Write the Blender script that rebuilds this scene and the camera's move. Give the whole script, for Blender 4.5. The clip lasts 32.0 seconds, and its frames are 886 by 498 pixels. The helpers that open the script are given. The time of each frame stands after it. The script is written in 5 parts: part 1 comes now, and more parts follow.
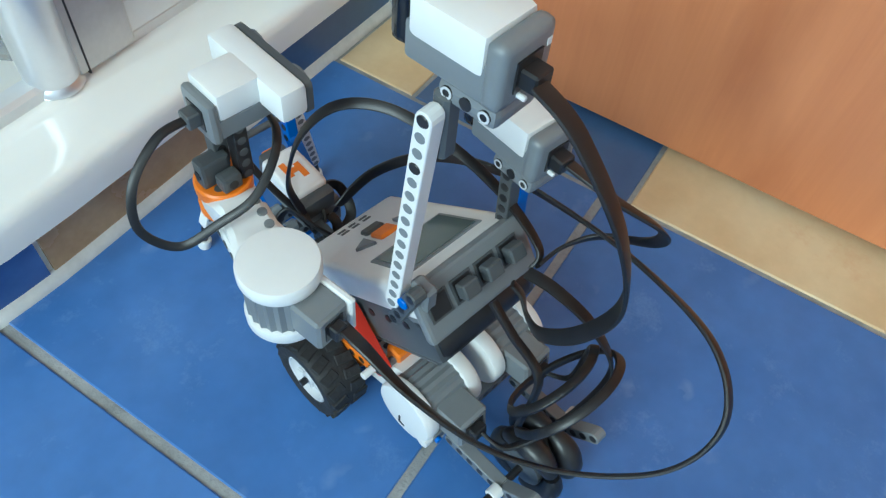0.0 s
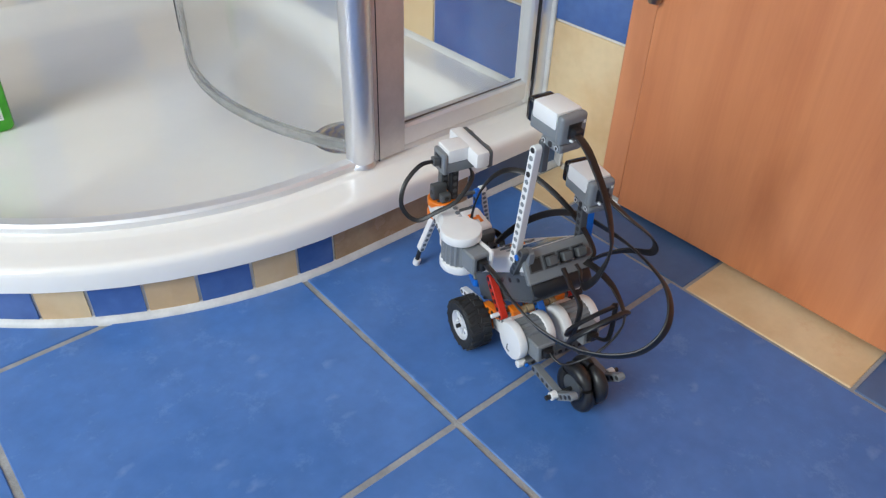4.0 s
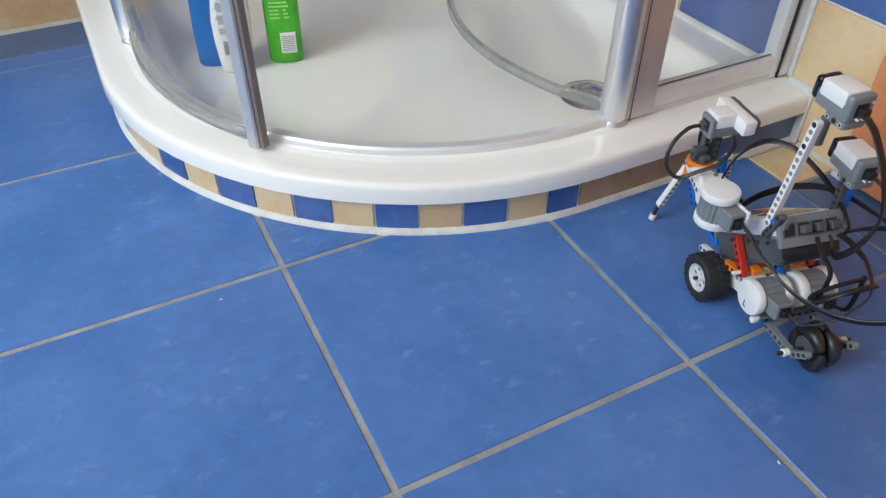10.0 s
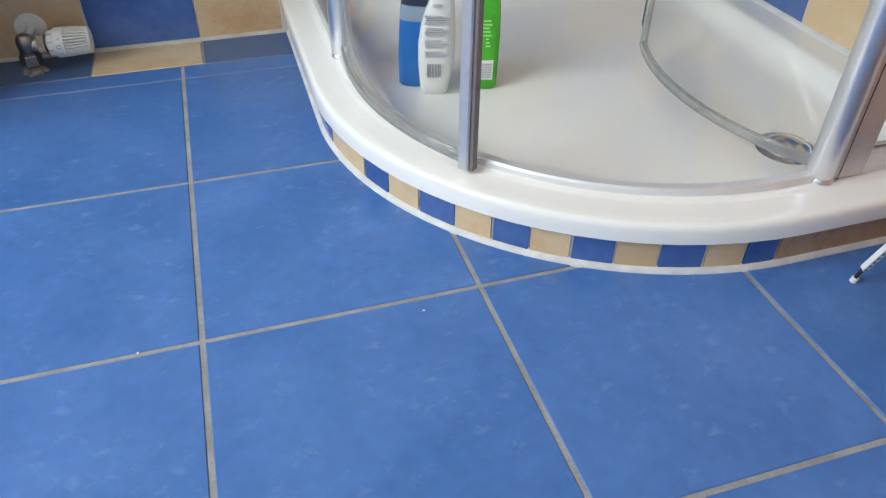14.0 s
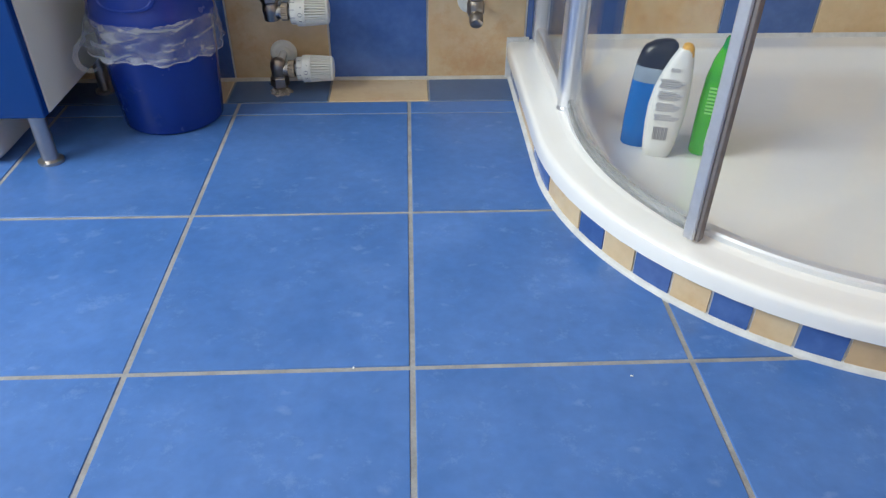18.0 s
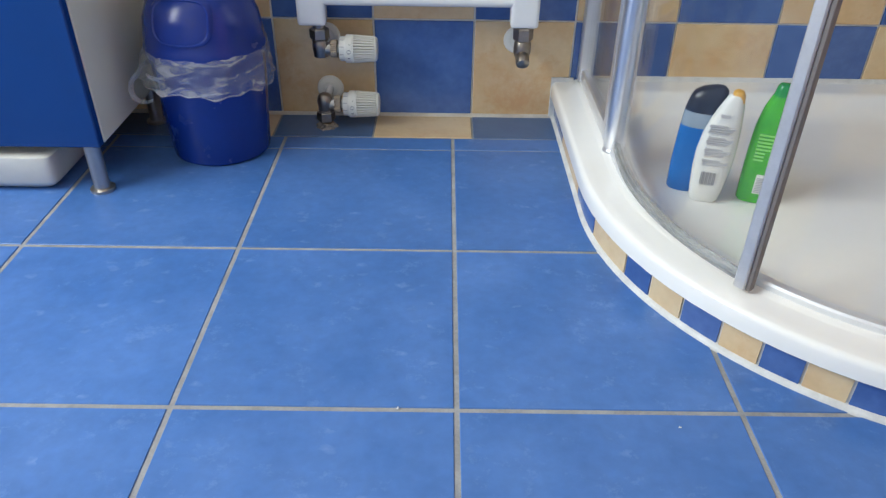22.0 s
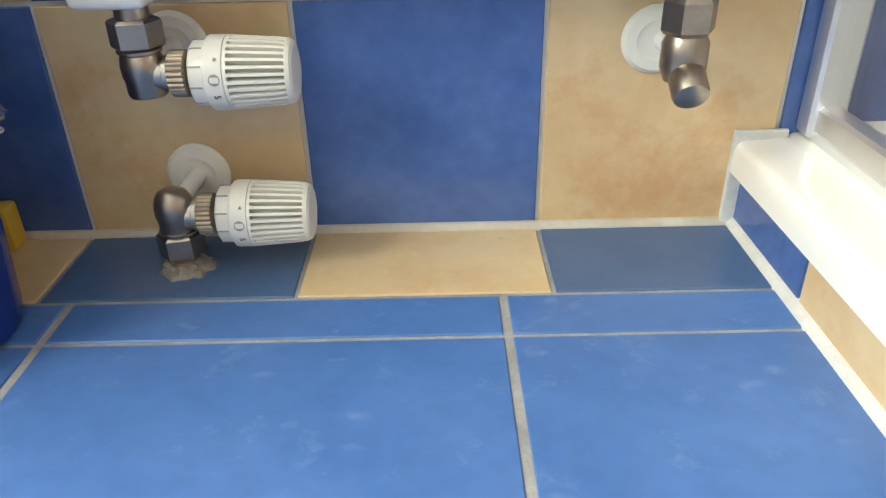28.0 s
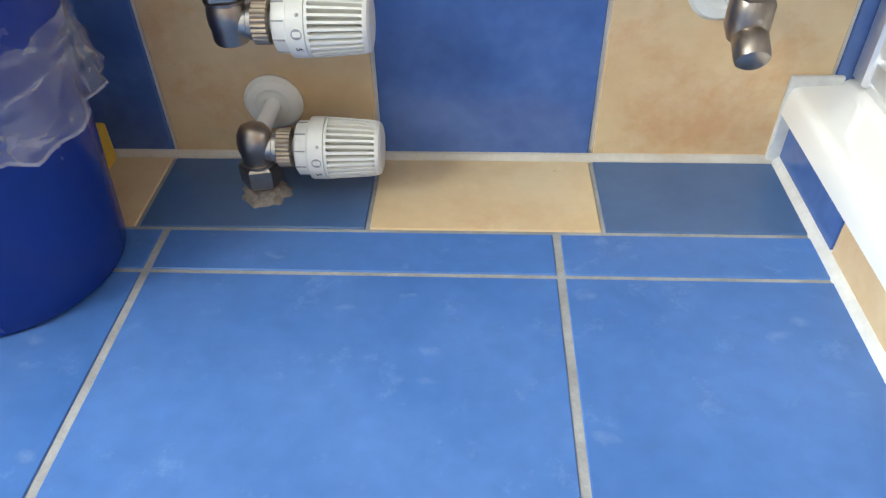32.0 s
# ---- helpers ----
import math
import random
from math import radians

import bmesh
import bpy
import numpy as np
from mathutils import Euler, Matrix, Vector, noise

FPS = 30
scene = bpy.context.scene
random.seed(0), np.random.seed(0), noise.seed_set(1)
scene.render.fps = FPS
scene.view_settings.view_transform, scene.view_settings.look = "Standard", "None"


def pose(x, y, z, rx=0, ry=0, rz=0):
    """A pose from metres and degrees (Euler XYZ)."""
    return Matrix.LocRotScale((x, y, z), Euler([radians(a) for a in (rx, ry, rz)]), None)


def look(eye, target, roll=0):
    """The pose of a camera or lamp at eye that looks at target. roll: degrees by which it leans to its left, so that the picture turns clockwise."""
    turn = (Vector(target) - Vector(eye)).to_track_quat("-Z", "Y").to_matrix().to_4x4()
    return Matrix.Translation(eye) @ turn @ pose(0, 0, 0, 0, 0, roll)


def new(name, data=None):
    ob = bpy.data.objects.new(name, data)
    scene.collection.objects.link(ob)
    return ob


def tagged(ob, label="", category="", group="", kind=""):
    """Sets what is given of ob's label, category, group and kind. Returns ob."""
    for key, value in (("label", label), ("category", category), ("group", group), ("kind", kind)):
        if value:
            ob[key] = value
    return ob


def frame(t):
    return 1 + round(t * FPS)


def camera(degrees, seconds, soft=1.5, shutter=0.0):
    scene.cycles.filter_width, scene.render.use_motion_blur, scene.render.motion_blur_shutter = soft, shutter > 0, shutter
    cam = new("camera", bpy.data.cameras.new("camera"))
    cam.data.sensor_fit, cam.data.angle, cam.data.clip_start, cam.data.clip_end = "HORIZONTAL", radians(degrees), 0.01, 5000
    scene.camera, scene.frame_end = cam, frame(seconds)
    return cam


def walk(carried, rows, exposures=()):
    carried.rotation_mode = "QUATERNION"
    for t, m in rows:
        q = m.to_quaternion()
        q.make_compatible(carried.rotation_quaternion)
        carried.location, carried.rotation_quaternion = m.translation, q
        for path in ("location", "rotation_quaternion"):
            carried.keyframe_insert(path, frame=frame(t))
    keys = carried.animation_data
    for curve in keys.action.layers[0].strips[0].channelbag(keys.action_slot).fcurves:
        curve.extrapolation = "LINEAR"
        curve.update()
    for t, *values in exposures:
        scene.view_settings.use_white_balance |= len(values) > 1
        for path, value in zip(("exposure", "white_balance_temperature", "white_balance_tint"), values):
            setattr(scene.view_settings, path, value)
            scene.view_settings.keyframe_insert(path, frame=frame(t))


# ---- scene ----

# ---- camera ----
PATH = [
    (0, 0.6111, -0.7475, 0.4234, 36.61, -4.23, -57.13),
    (0.3, 0.6149, -0.7554, 0.4237, 35.04, -3.50, -51.89),
    (0.6, 0.5984, -0.7597, 0.4500, 34.99, -3.52, -47.88),
    (1, 0.5351, -0.8153, 0.4725, 45.01, -2.37, -45.06),
    (1.2, 0.5054, -0.8347, 0.4750, 47.49, -2.18, -44.98),
    (1.5, 0.4792, -0.8627, 0.4983, 50.08, -2.60, -42.87),
    (2, 0.4685, -0.8626, 0.5178, 51.85, -2.67, -40.48),
    (3, 0.3982, -0.9576, 0.5534, 52.63, -1.67, -40.61),
    (5.5, 0.3441, -1.0119, 0.5493, 51.36, -1.59, -39.65),
    (6, 0.3266, -0.9961, 0.5670, 49.71, -2.13, -38.57),
    (6.5, 0.3196, -0.9773, 0.5703, 48.73, -2.34, -36.69),
    (7, 0.3094, -0.9726, 0.5625, 48.87, -2.49, -35.19),
    (7.5, 0.3022, -0.9650, 0.5613, 48.38, -2.59, -34.07),
    (8, 0.2963, -0.9583, 0.5603, 48.05, -2.55, -33.02),
    (8.5, 0.2917, -0.9515, 0.5618, 47.75, -2.48, -32.19),
    (9, 0.2768, -0.9512, 0.5621, 47.86, -2.63, -31.26),
    (9.5, 0.2481, -0.9746, 0.5855, 48.43, -2.08, -29.42),
    (10, 0.2152, -1.0093, 0.5970, 49.02, -0.11, -26.81),
    (10.5, 0.1788, -1.0113, 0.6009, 49.06, 0.69, -24.85),
    (11, 0.1508, -1.0122, 0.6068, 49.14, 1.19, -23.17),
    (11.5, 0.1400, -0.9886, 0.6142, 48.63, 0.70, -22.98),
    (12, 0.1264, -0.9835, 0.6128, 49.19, 0.44, -22.26),
    (13, 0.1197, -0.9835, 0.6144, 50.06, 0.23, -19.87),
    (14, 0.0868, -0.9756, 0.6182, 50.70, -0.62, -17.07),
    (14.5, 0.0702, -0.9811, 0.6227, 51.43, -0.49, -14.40),
    (15, 0.0511, -0.9805, 0.6125, 52.60, -0.88, -11.96),
    (15.5, 0.0444, -0.9735, 0.6092, 53.09, -0.68, -9.55),
    (17.5, 0.0054, -0.9613, 0.6237, 53.75, -0.50, -2.99),
    (18, 0.0048, -0.9616, 0.6282, 53.95, -0.44, -2.46),
    (18.5, 0.0034, -0.9594, 0.6272, 54.23, -0.44, -2.05),
    (19, -0.0033, -0.9588, 0.6290, 54.41, -0.58, -1.71),
    (19.5, -0.0049, -0.9575, 0.6304, 54.69, -0.57, -1.30),
    (20, -0.0102, -0.9550, 0.6326, 54.93, -0.61, -1.04),
    (20.5, -0.0148, -0.9543, 0.6353, 55.28, -0.71, -0.57),
    (21, -0.0153, -0.9530, 0.6378, 55.61, -0.80, -0.19),
    (21.5, -0.0193, -0.9536, 0.6396, 55.88, -0.87, 0.02),
    (22, -0.0210, -0.9521, 0.6395, 56.22, -0.69, 0.27),
    (22.5, -0.0461, -0.8770, 0.5778, 57.86, 0.10, -0.09),
    (23, -0.0661, -0.7935, 0.5342, 59.26, 0.70, 0.69),
    (23.5, -0.0633, -0.6725, 0.5029, 59.16, 1.01, 2.29),
    (24, -0.0536, -0.5688, 0.4860, 58.00, 1.58, 3.63),
    (24.5, -0.0492, -0.4800, 0.4531, 56.80, 2.13, 3.67),
    (25, -0.0492, -0.4195, 0.4314, 55.90, 2.48, 2.78),
    (25.5, -0.0616, -0.3612, 0.3992, 56.80, 1.87, 0.88),
    (26, -0.0636, -0.2954, 0.3816, 57.59, 1.53, -0.44),
    (26.5, -0.0576, -0.1690, 0.3227, 59.48, 0.95, -0.23),
    (28.5, -0.0445, -0.0715, 0.3028, 61.75, 1.32, -0.89),
    (29, -0.0627, -0.0701, 0.2885, 65.04, 0.85, -2.07),
    (29.5, -0.0537, -0.0847, 0.2974, 63.84, 1.00, -1.61),
    (30, -0.0277, -0.1154, 0.3310, 59.05, 2.05, 0.38),
    (30.5, -0.0244, -0.1243, 0.3415, 57.05, 2.02, 1.35),
    (31, -0.0336, -0.1083, 0.3607, 54.23, 1.41, 2.02),
    (31.5, -0.0504, -0.0833, 0.3591, 52.59, 0.68, 1.84),
    (32, -0.0693, -0.0755, 0.4019, 48.93, 0.99, 2.43),
]
cam = camera(62.34, 32.0, soft=1.3)
walk(cam, [(t, pose(x, y, z, rx, ry, rz)) for t, x, y, z, rx, ry, rz in PATH],
     exposures=[(0.0, 0.34, 5600, -13), (1.0, 0.54, 5650, -10), (2.0, 0.20, 5700, -6), (3.0, 0.10, 6250, 3), (5.0, 0.14, 6300, 5), (8.0, 0.09, 6400, 6), (11.0, 0.0, 6400, 5), (20.0, 0.0, 6400, 5),
                (22.0, 0.02, 6400, 5), (24.0, 0.25, 6500, 3), (26.0, 0.56, 7150, 2), (29.0, 0.78, 7600, 0), (32.0, 0.72, 6700, 3)])

# ---- world and light ----
world = bpy.data.worlds.new("sky_world")
scene.world = world
world.use_nodes = True
wn, wl = world.node_tree.nodes, world.node_tree.links
sky = wn.new("ShaderNodeTexSky")
sky.sky_type, sky.sun_disc = "NISHITA", False
sky.sun_elevation, sky.sun_rotation = radians(38), radians(250)
wn["Background"].inputs["Strength"].default_value = 0.12
wl.new(sky.outputs[0], wn["Background"].inputs["Color"])

sun = new("sun", bpy.data.lights.new("sun", "SUN"))
sun.data.energy, sun.data.angle, sun.data.color = 2.0, radians(0.6), (1.0, 0.95, 0.88)
sun.matrix_world = look((0, 0, 0), (-1.0, -0.5, -1.0))

WX, WY0, WY1, WZ0, WZ1 = -1.70, -1.25, 0.13, 0.90, 2.05      # window opening
win = new("window_light", bpy.data.lights.new("window_light", "AREA"))
win.data.shape, win.data.size, win.data.size_y = "RECTANGLE", WY1 - WY0, WZ1 - WZ0
win.data.energy, win.data.color = 63.0, (0.93, 0.97, 1.0)
win.matrix_world = look((WX - 0.02, (WY0 + WY1) / 2, (WZ0 + WZ1) / 2), (0, (WY0 + WY1) / 2, (WZ0 + WZ1) / 2 - 0.25))

# ---- materials ----


def mat(name, base, rough=0.5, metal=0.0, vary=0.0, scale=8.0, bump=0.0, bscale=60.0, coat=0.0, tint=None, trans=0.0, alpha=1.0, ior=1.5, rnd=0.0, spots=None, flecks=None):
    m = bpy.data.materials.new(name)
    m.use_nodes = True
    n, l = m.node_tree.nodes, m.node_tree.links
    p = n["Principled BSDF"]
    p.inputs["Base Color"].default_value = (*base, 1)
    p.inputs["Roughness"].default_value = rough
    p.inputs["Metallic"].default_value = metal
    p.inputs["Coat Weight"].default_value = coat
    p.inputs["Transmission Weight"].default_value = trans
    p.inputs["Alpha"].default_value = alpha
    p.inputs["IOR"].default_value = ior
    co = n.new("ShaderNodeTexCoord")
    obj = n.new("ShaderNodeObjectInfo")
    shift = n.new("ShaderNodeVectorMath")
    shift.operation = "ADD"
    sc = n.new("ShaderNodeVectorMath")
    sc.operation = "SCALE"
    comb = n.new("ShaderNodeCombineXYZ")
    for k in range(3):
        l.new(obj.outputs["Random"], comb.inputs[k])
    l.new(comb.outputs[0], sc.inputs[0])
    sc.inputs["Scale"].default_value = 7.3
    l.new(co.outputs["Object"], shift.inputs[0])
    l.new(sc.outputs[0], shift.inputs[1])
    col = None
    if vary > 0 or tint is not None:
        big = n.new("ShaderNodeTexNoise")
        big.inputs["Scale"].default_value, big.inputs["Detail"].default_value = scale, 5
        big.inputs["Roughness"].default_value = 0.6
        l.new(shift.outputs[0], big.inputs["Vector"])
        ramp = n.new("ShaderNodeMapRange")
        ramp.inputs["From Min"].default_value, ramp.inputs["From Max"].default_value = 0.38, 0.66
        l.new(big.outputs["Fac"], ramp.inputs["Value"])
        mix = n.new("ShaderNodeMix")
        mix.data_type = "RGBA"
        other = tint if tint is not None else [c * (1 - vary) for c in base]
        mix.inputs["A"].default_value = (*base, 1)
        mix.inputs["B"].default_value = (*other, 1)
        l.new(ramp.outputs[0], mix.inputs["Factor"])
        col = mix.outputs["Result"]
        fine = n.new("ShaderNodeTexNoise")
        fine.inputs["Scale"].default_value, fine.inputs["Detail"].default_value = scale * 9, 3
        l.new(shift.outputs[0], fine.inputs["Vector"])
        hsv = n.new("ShaderNodeHueSaturation")
        val = n.new("ShaderNodeMapRange")
        val.inputs["To Min"].default_value, val.inputs["To Max"].default_value = 1 - vary * 0.5, 1 + vary * 0.5
        l.new(fine.outputs["Fac"], val.inputs["Value"])
        l.new(val.outputs[0], hsv.inputs["Value"])
        l.new(col, hsv.inputs["Color"])
        col = hsv.outputs[0]
        if spots:
            sp = n.new("ShaderNodeTexNoise")
            sp.inputs["Scale"].default_value, sp.inputs["Detail"].default_value = spots[1], 6
            sp.inputs["Roughness"].default_value = 0.75
            l.new(shift.outputs[0], sp.inputs["Vector"])
            sr = n.new("ShaderNodeMapRange")
            sr.inputs["From Min"].default_value, sr.inputs["From Max"].default_value = spots[2], spots[2] + 0.12
            sr.inputs["To Max"].default_value = spots[3]
            l.new(sp.outputs["Fac"], sr.inputs["Value"])
            mx = n.new("ShaderNodeMix")
            mx.data_type = "RGBA"
            mx.inputs["B"].default_value = (*spots[0], 1)
            l.new(sr.outputs[0], mx.inputs["Factor"])
            l.new(col, mx.inputs["A"])
            col = mx.outputs["Result"]
        if flecks:
            fv, fm = n.new("ShaderNodeTexVoronoi"), n.new("ShaderNodeMapping")
            fm.inputs["Scale"].default_value, fm.inputs["Rotation"].default_value = (1.0, 1.7, 1.0), (0, 0, 0.6)
            l.new(shift.outputs[0], fm.inputs["Vector"])
            fv.inputs["Scale"].default_value = flecks[1]
            wob = n.new("ShaderNodeVectorMath")
            wob.operation = "MULTIPLY_ADD"
            wob.inputs[1].default_value = (0.03, 0.03, 0.03)
            l.new(fine.outputs["Color"], wob.inputs[0])
            l.new(fm.outputs[0], wob.inputs[2])
            l.new(wob.outputs[0], fv.inputs["Vector"])
            near = n.new("ShaderNodeMapRange")
            near.inputs["From Min"].default_value, near.inputs["From Max"].default_value = 0.42, 0.0
            l.new(fv.outputs["Distance"], near.inputs["Value"])
            rare = n.new("ShaderNodeMath")
            rare.operation = "LESS_THAN"
            rare.inputs[1].default_value = flecks[2]
            parts_ = n.new("ShaderNodeSeparateColor")
            l.new(fv.outputs["Color"], parts_.inputs[0])
            l.new(parts_.outputs[0], rare.inputs[0])
            both, dim = n.new("ShaderNodeMath"), n.new("ShaderNodeMath")
            both.operation = dim.operation = "MULTIPLY"
            l.new(near.outputs[0], both.inputs[0])
            l.new(rare.outputs[0], both.inputs[1])
            l.new(both.outputs[0], dim.inputs[0])
            dim.inputs[1].default_value = flecks[3]
            fx = n.new("ShaderNodeMix")
            fx.data_type = "RGBA"
            fx.inputs["B"].default_value = (*flecks[0], 1)
            l.new(dim.outputs[0], fx.inputs["Factor"])
            l.new(col, fx.inputs["A"])
            col = fx.outputs["Result"]
        if rnd > 0:
            h2 = n.new("ShaderNodeHueSaturation")
            v2 = n.new("ShaderNodeMapRange")
            v2.inputs["To Min"].default_value, v2.inputs["To Max"].default_value = 1 - rnd, 1 + rnd
            l.new(obj.outputs["Random"], v2.inputs["Value"])
            l.new(v2.outputs[0], h2.inputs["Value"])
            l.new(col, h2.inputs["Color"])
            col = h2.outputs[0]
        l.new(col, p.inputs["Base Color"])
        rr = n.new("ShaderNodeMapRange")
        rr.inputs["To Min"].default_value, rr.inputs["To Max"].default_value = max(0.02, rough - 0.08), min(1, rough + 0.1)
        l.new(big.outputs["Fac"], rr.inputs["Value"])
        l.new(rr.outputs[0], p.inputs["Roughness"])
    if bump > 0:
        b = n.new("ShaderNodeBump")
        bn = n.new("ShaderNodeTexNoise")
        bn.inputs["Scale"].default_value, bn.inputs["Detail"].default_value = bscale, 3
        l.new(shift.outputs[0], bn.inputs["Vector"])
        b.inputs["Strength"].default_value, b.inputs["Distance"].default_value = bump, 0.002
        l.new(bn.outputs["Fac"], b.inputs["Height"])
        l.new(b.outputs[0], p.inputs["Normal"])
    return m


def wood_mat(name, a, b, rough=0.38):
    m = mat(name, a, rough)
    n, l = m.node_tree.nodes, m.node_tree.links
    p = n["Principled BSDF"]
    co, mp = n.new("ShaderNodeTexCoord"), n.new("ShaderNodeMapping")
    mp.inputs["Scale"].default_value = (9, 9, 1.1)
    l.new(co.outputs["Object"], mp.inputs["Vector"])
    t = n.new("ShaderNodeTexNoise")
    t.inputs["Scale"].default_value, t.inputs["Detail"].default_value, t.inputs["Distortion"].default_value = 2.2, 8, 0.6
    l.new(mp.outputs[0], t.inputs["Vector"])
    mp2 = n.new("ShaderNodeMapping")
    mp2.inputs["Scale"].default_value = (160, 160, 5)
    l.new(co.outputs["Object"], mp2.inputs["Vector"])
    t2 = n.new("ShaderNodeTexNoise")
    t2.inputs["Scale"].default_value, t2.inputs["Detail"].default_value = 2.0, 4
    l.new(mp2.outputs[0], t2.inputs["Vector"])
    add = n.new("ShaderNodeMath")
    add.operation = "MULTIPLY_ADD"
    add.inputs[1].default_value = 0.16
    l.new(t2.outputs["Fac"], add.inputs[0])
    l.new(t.outputs["Fac"], add.inputs[2])
    rg = n.new("ShaderNodeMapRange")
    rg.inputs["From Min"].default_value, rg.inputs["From Max"].default_value = 0.40, 0.82
    l.new(add.outputs[0], rg.inputs["Value"])
    mx = n.new("ShaderNodeMix")
    mx.data_type = "RGBA"
    mx.inputs["A"].default_value, mx.inputs["B"].default_value = (*a, 1), (*b, 1)
    l.new(rg.outputs[0], mx.inputs["Factor"])
    st = n.new("ShaderNodeTexNoise")
    st.inputs["Scale"].default_value, st.inputs["Detail"].default_value = 7.0, 4
    mp3 = n.new("ShaderNodeMapping")
    mp3.inputs["Scale"].default_value = (1.6, 1.6, 0.6)
    l.new(co.outputs["Object"], mp3.inputs["Vector"])
    l.new(mp3.outputs[0], st.inputs["Vector"])
    sr = n.new("ShaderNodeMapRange")
    sr.inputs["From Min"].default_value, sr.inputs["From Max"].default_value, sr.inputs["To Max"].default_value = 0.52, 0.76, 0.7
    l.new(st.outputs["Fac"], sr.inputs["Value"])
    dark = n.new("ShaderNodeMix")
    dark.data_type = "RGBA"
    dark.inputs["B"].default_value = (b[0] * 0.72, b[1] * 0.66, b[2] * 0.62, 1)
    l.new(sr.outputs[0], dark.inputs["Factor"])
    l.new(mx.outputs["Result"], dark.inputs["A"])
    vo, mp4 = n.new("ShaderNodeTexVoronoi"), n.new("ShaderNodeMapping")
    mp4.inputs["Scale"].default_value, mp4.inputs["Location"].default_value = (3.2, 3.2, 2.1), (0.31, 0.12, 0.43)
    vo.inputs["Scale"].default_value = 1.0
    l.new(co.outputs["Object"], mp4.inputs["Vector"])
    l.new(mp4.outputs[0], vo.inputs["Vector"])
    kr = n.new("ShaderNodeMapRange")
    kr.inputs["From Min"].default_value, kr.inputs["From Max"].default_value = 0.035, 0.012
    kr.inputs["To Min"].default_value, kr.inputs["To Max"].default_value = 0.0, 0.6
    l.new(vo.outputs["Distance"], kr.inputs["Value"])
    knot = n.new("ShaderNodeMix")
    knot.data_type = "RGBA"
    knot.inputs["B"].default_value = (b[0] * 0.42, b[1] * 0.36, b[2] * 0.34, 1)
    l.new(kr.outputs[0], knot.inputs["Factor"])
    l.new(dark.outputs["Result"], knot.inputs["A"])
    l.new(knot.outputs["Result"], p.inputs["Base Color"])
    return m


BLUE_FLOOR = mat("blue_floor_tile", (0.059, 0.160, 0.430), 0.34, vary=0.34, scale=6.0, bump=0.08, bscale=36, tint=(0.088, 0.202, 0.505), rnd=0.05,
                 spots=((0.20, 0.33, 0.62), 26.0, 0.575, 0.36), flecks=((0.34, 0.45, 0.70), 40.0, 0.07, 0.30))
BLUE_WALL = mat("blue_wall_tile", (0.052, 0.115, 0.33), 0.16, vary=0.3, scale=9.0, bump=0.12, bscale=25, tint=(0.088, 0.165, 0.41), rnd=0.06,
                spots=((0.16, 0.24, 0.5), 40.0, 0.66, 0.5))
CREAM = mat("cream_tile", (0.72, 0.56, 0.34), 0.2, vary=0.14, scale=9.0, bump=0.12, bscale=25, tint=(0.66, 0.46, 0.25), rnd=0.05,
            spots=((0.60, 0.30, 0.13), 5.5, 0.555, 0.5))
CREAM_FLAT = mat("cream_border_tile", (0.72, 0.565, 0.345), 0.3, vary=0.12, scale=11.0, bump=0.08, tint=(0.64, 0.455, 0.25), rnd=0.04,
                 spots=((0.60, 0.33, 0.17), 9.0, 0.58, 0.5))
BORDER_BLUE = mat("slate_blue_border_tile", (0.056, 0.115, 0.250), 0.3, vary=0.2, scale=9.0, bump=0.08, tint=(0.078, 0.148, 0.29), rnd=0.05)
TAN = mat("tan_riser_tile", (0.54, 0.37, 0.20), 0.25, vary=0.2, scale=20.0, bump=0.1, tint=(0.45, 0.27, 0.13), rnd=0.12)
GROUT = mat("floor_grout", (0.37, 0.37, 0.365), 0.9, vary=0.35, scale=25.0, bump=0.5, bscale=400, tint=(0.27, 0.27, 0.265))
GROUT_W = mat("wall_grout", (0.74, 0.72, 0.68), 0.9, vary=0.15, scale=25.0, bump=0.4, bscale=400)
SILICONE = mat("silicone_joint", (0.72, 0.72, 0.70), 0.5, vary=0.18, scale=30.0, bump=0.2, bscale=90)
CEMENT = mat("aged_cement_joint", (0.58, 0.55, 0.49), 0.8, vary=0.2, scale=22.0, bump=0.3, bscale=160, tint=(0.50, 0.45, 0.38))
ACRYL = mat("white_acrylic", (0.89, 0.88, 0.84), 0.12, vary=0.03, scale=4.0, coat=0.3)
PAINT = mat("white_wall_paint", (0.78, 0.77, 0.74), 0.7, vary=0.06, scale=5.0, bump=0.1, bscale=200)
ENAMEL = mat("white_enamel", (0.84, 0.84, 0.83), 0.18, vary=0.02, scale=10.0)
HEAD_W = mat("off_white_plastic", (0.80, 0.79, 0.72), 0.32, vary=0.04, scale=20.0)
ALU = mat("brushed_aluminium", (0.80, 0.81, 0.84), 0.36, metal=0.92, vary=0.04, scale=30.0)
RAIL = mat("silver_rail", (0.82, 0.83, 0.84), 0.42, metal=0.5, vary=0.04, scale=30.0)
ALU_MATT = mat("matt_aluminium", (0.66, 0.65, 0.64), 0.45, metal=0.7, vary=0.1, scale=30.0)
CHROME = mat("chrome", (0.75, 0.74, 0.72), 0.12, metal=1.0)
STEEL = mat("brushed_steel", (0.50, 0.47, 0.44), 0.3, metal=0.9, vary=0.08, scale=30.0)
NICKEL = mat("worn_nickel", (0.40, 0.345, 0.29), 0.33, metal=1.0, vary=0.15, scale=50.0, bump=0.03, bscale=120)
BRONZE = mat("dull_nickel_ring", (0.46, 0.38, 0.29), 0.42, metal=0.9, vary=0.15, scale=60.0)
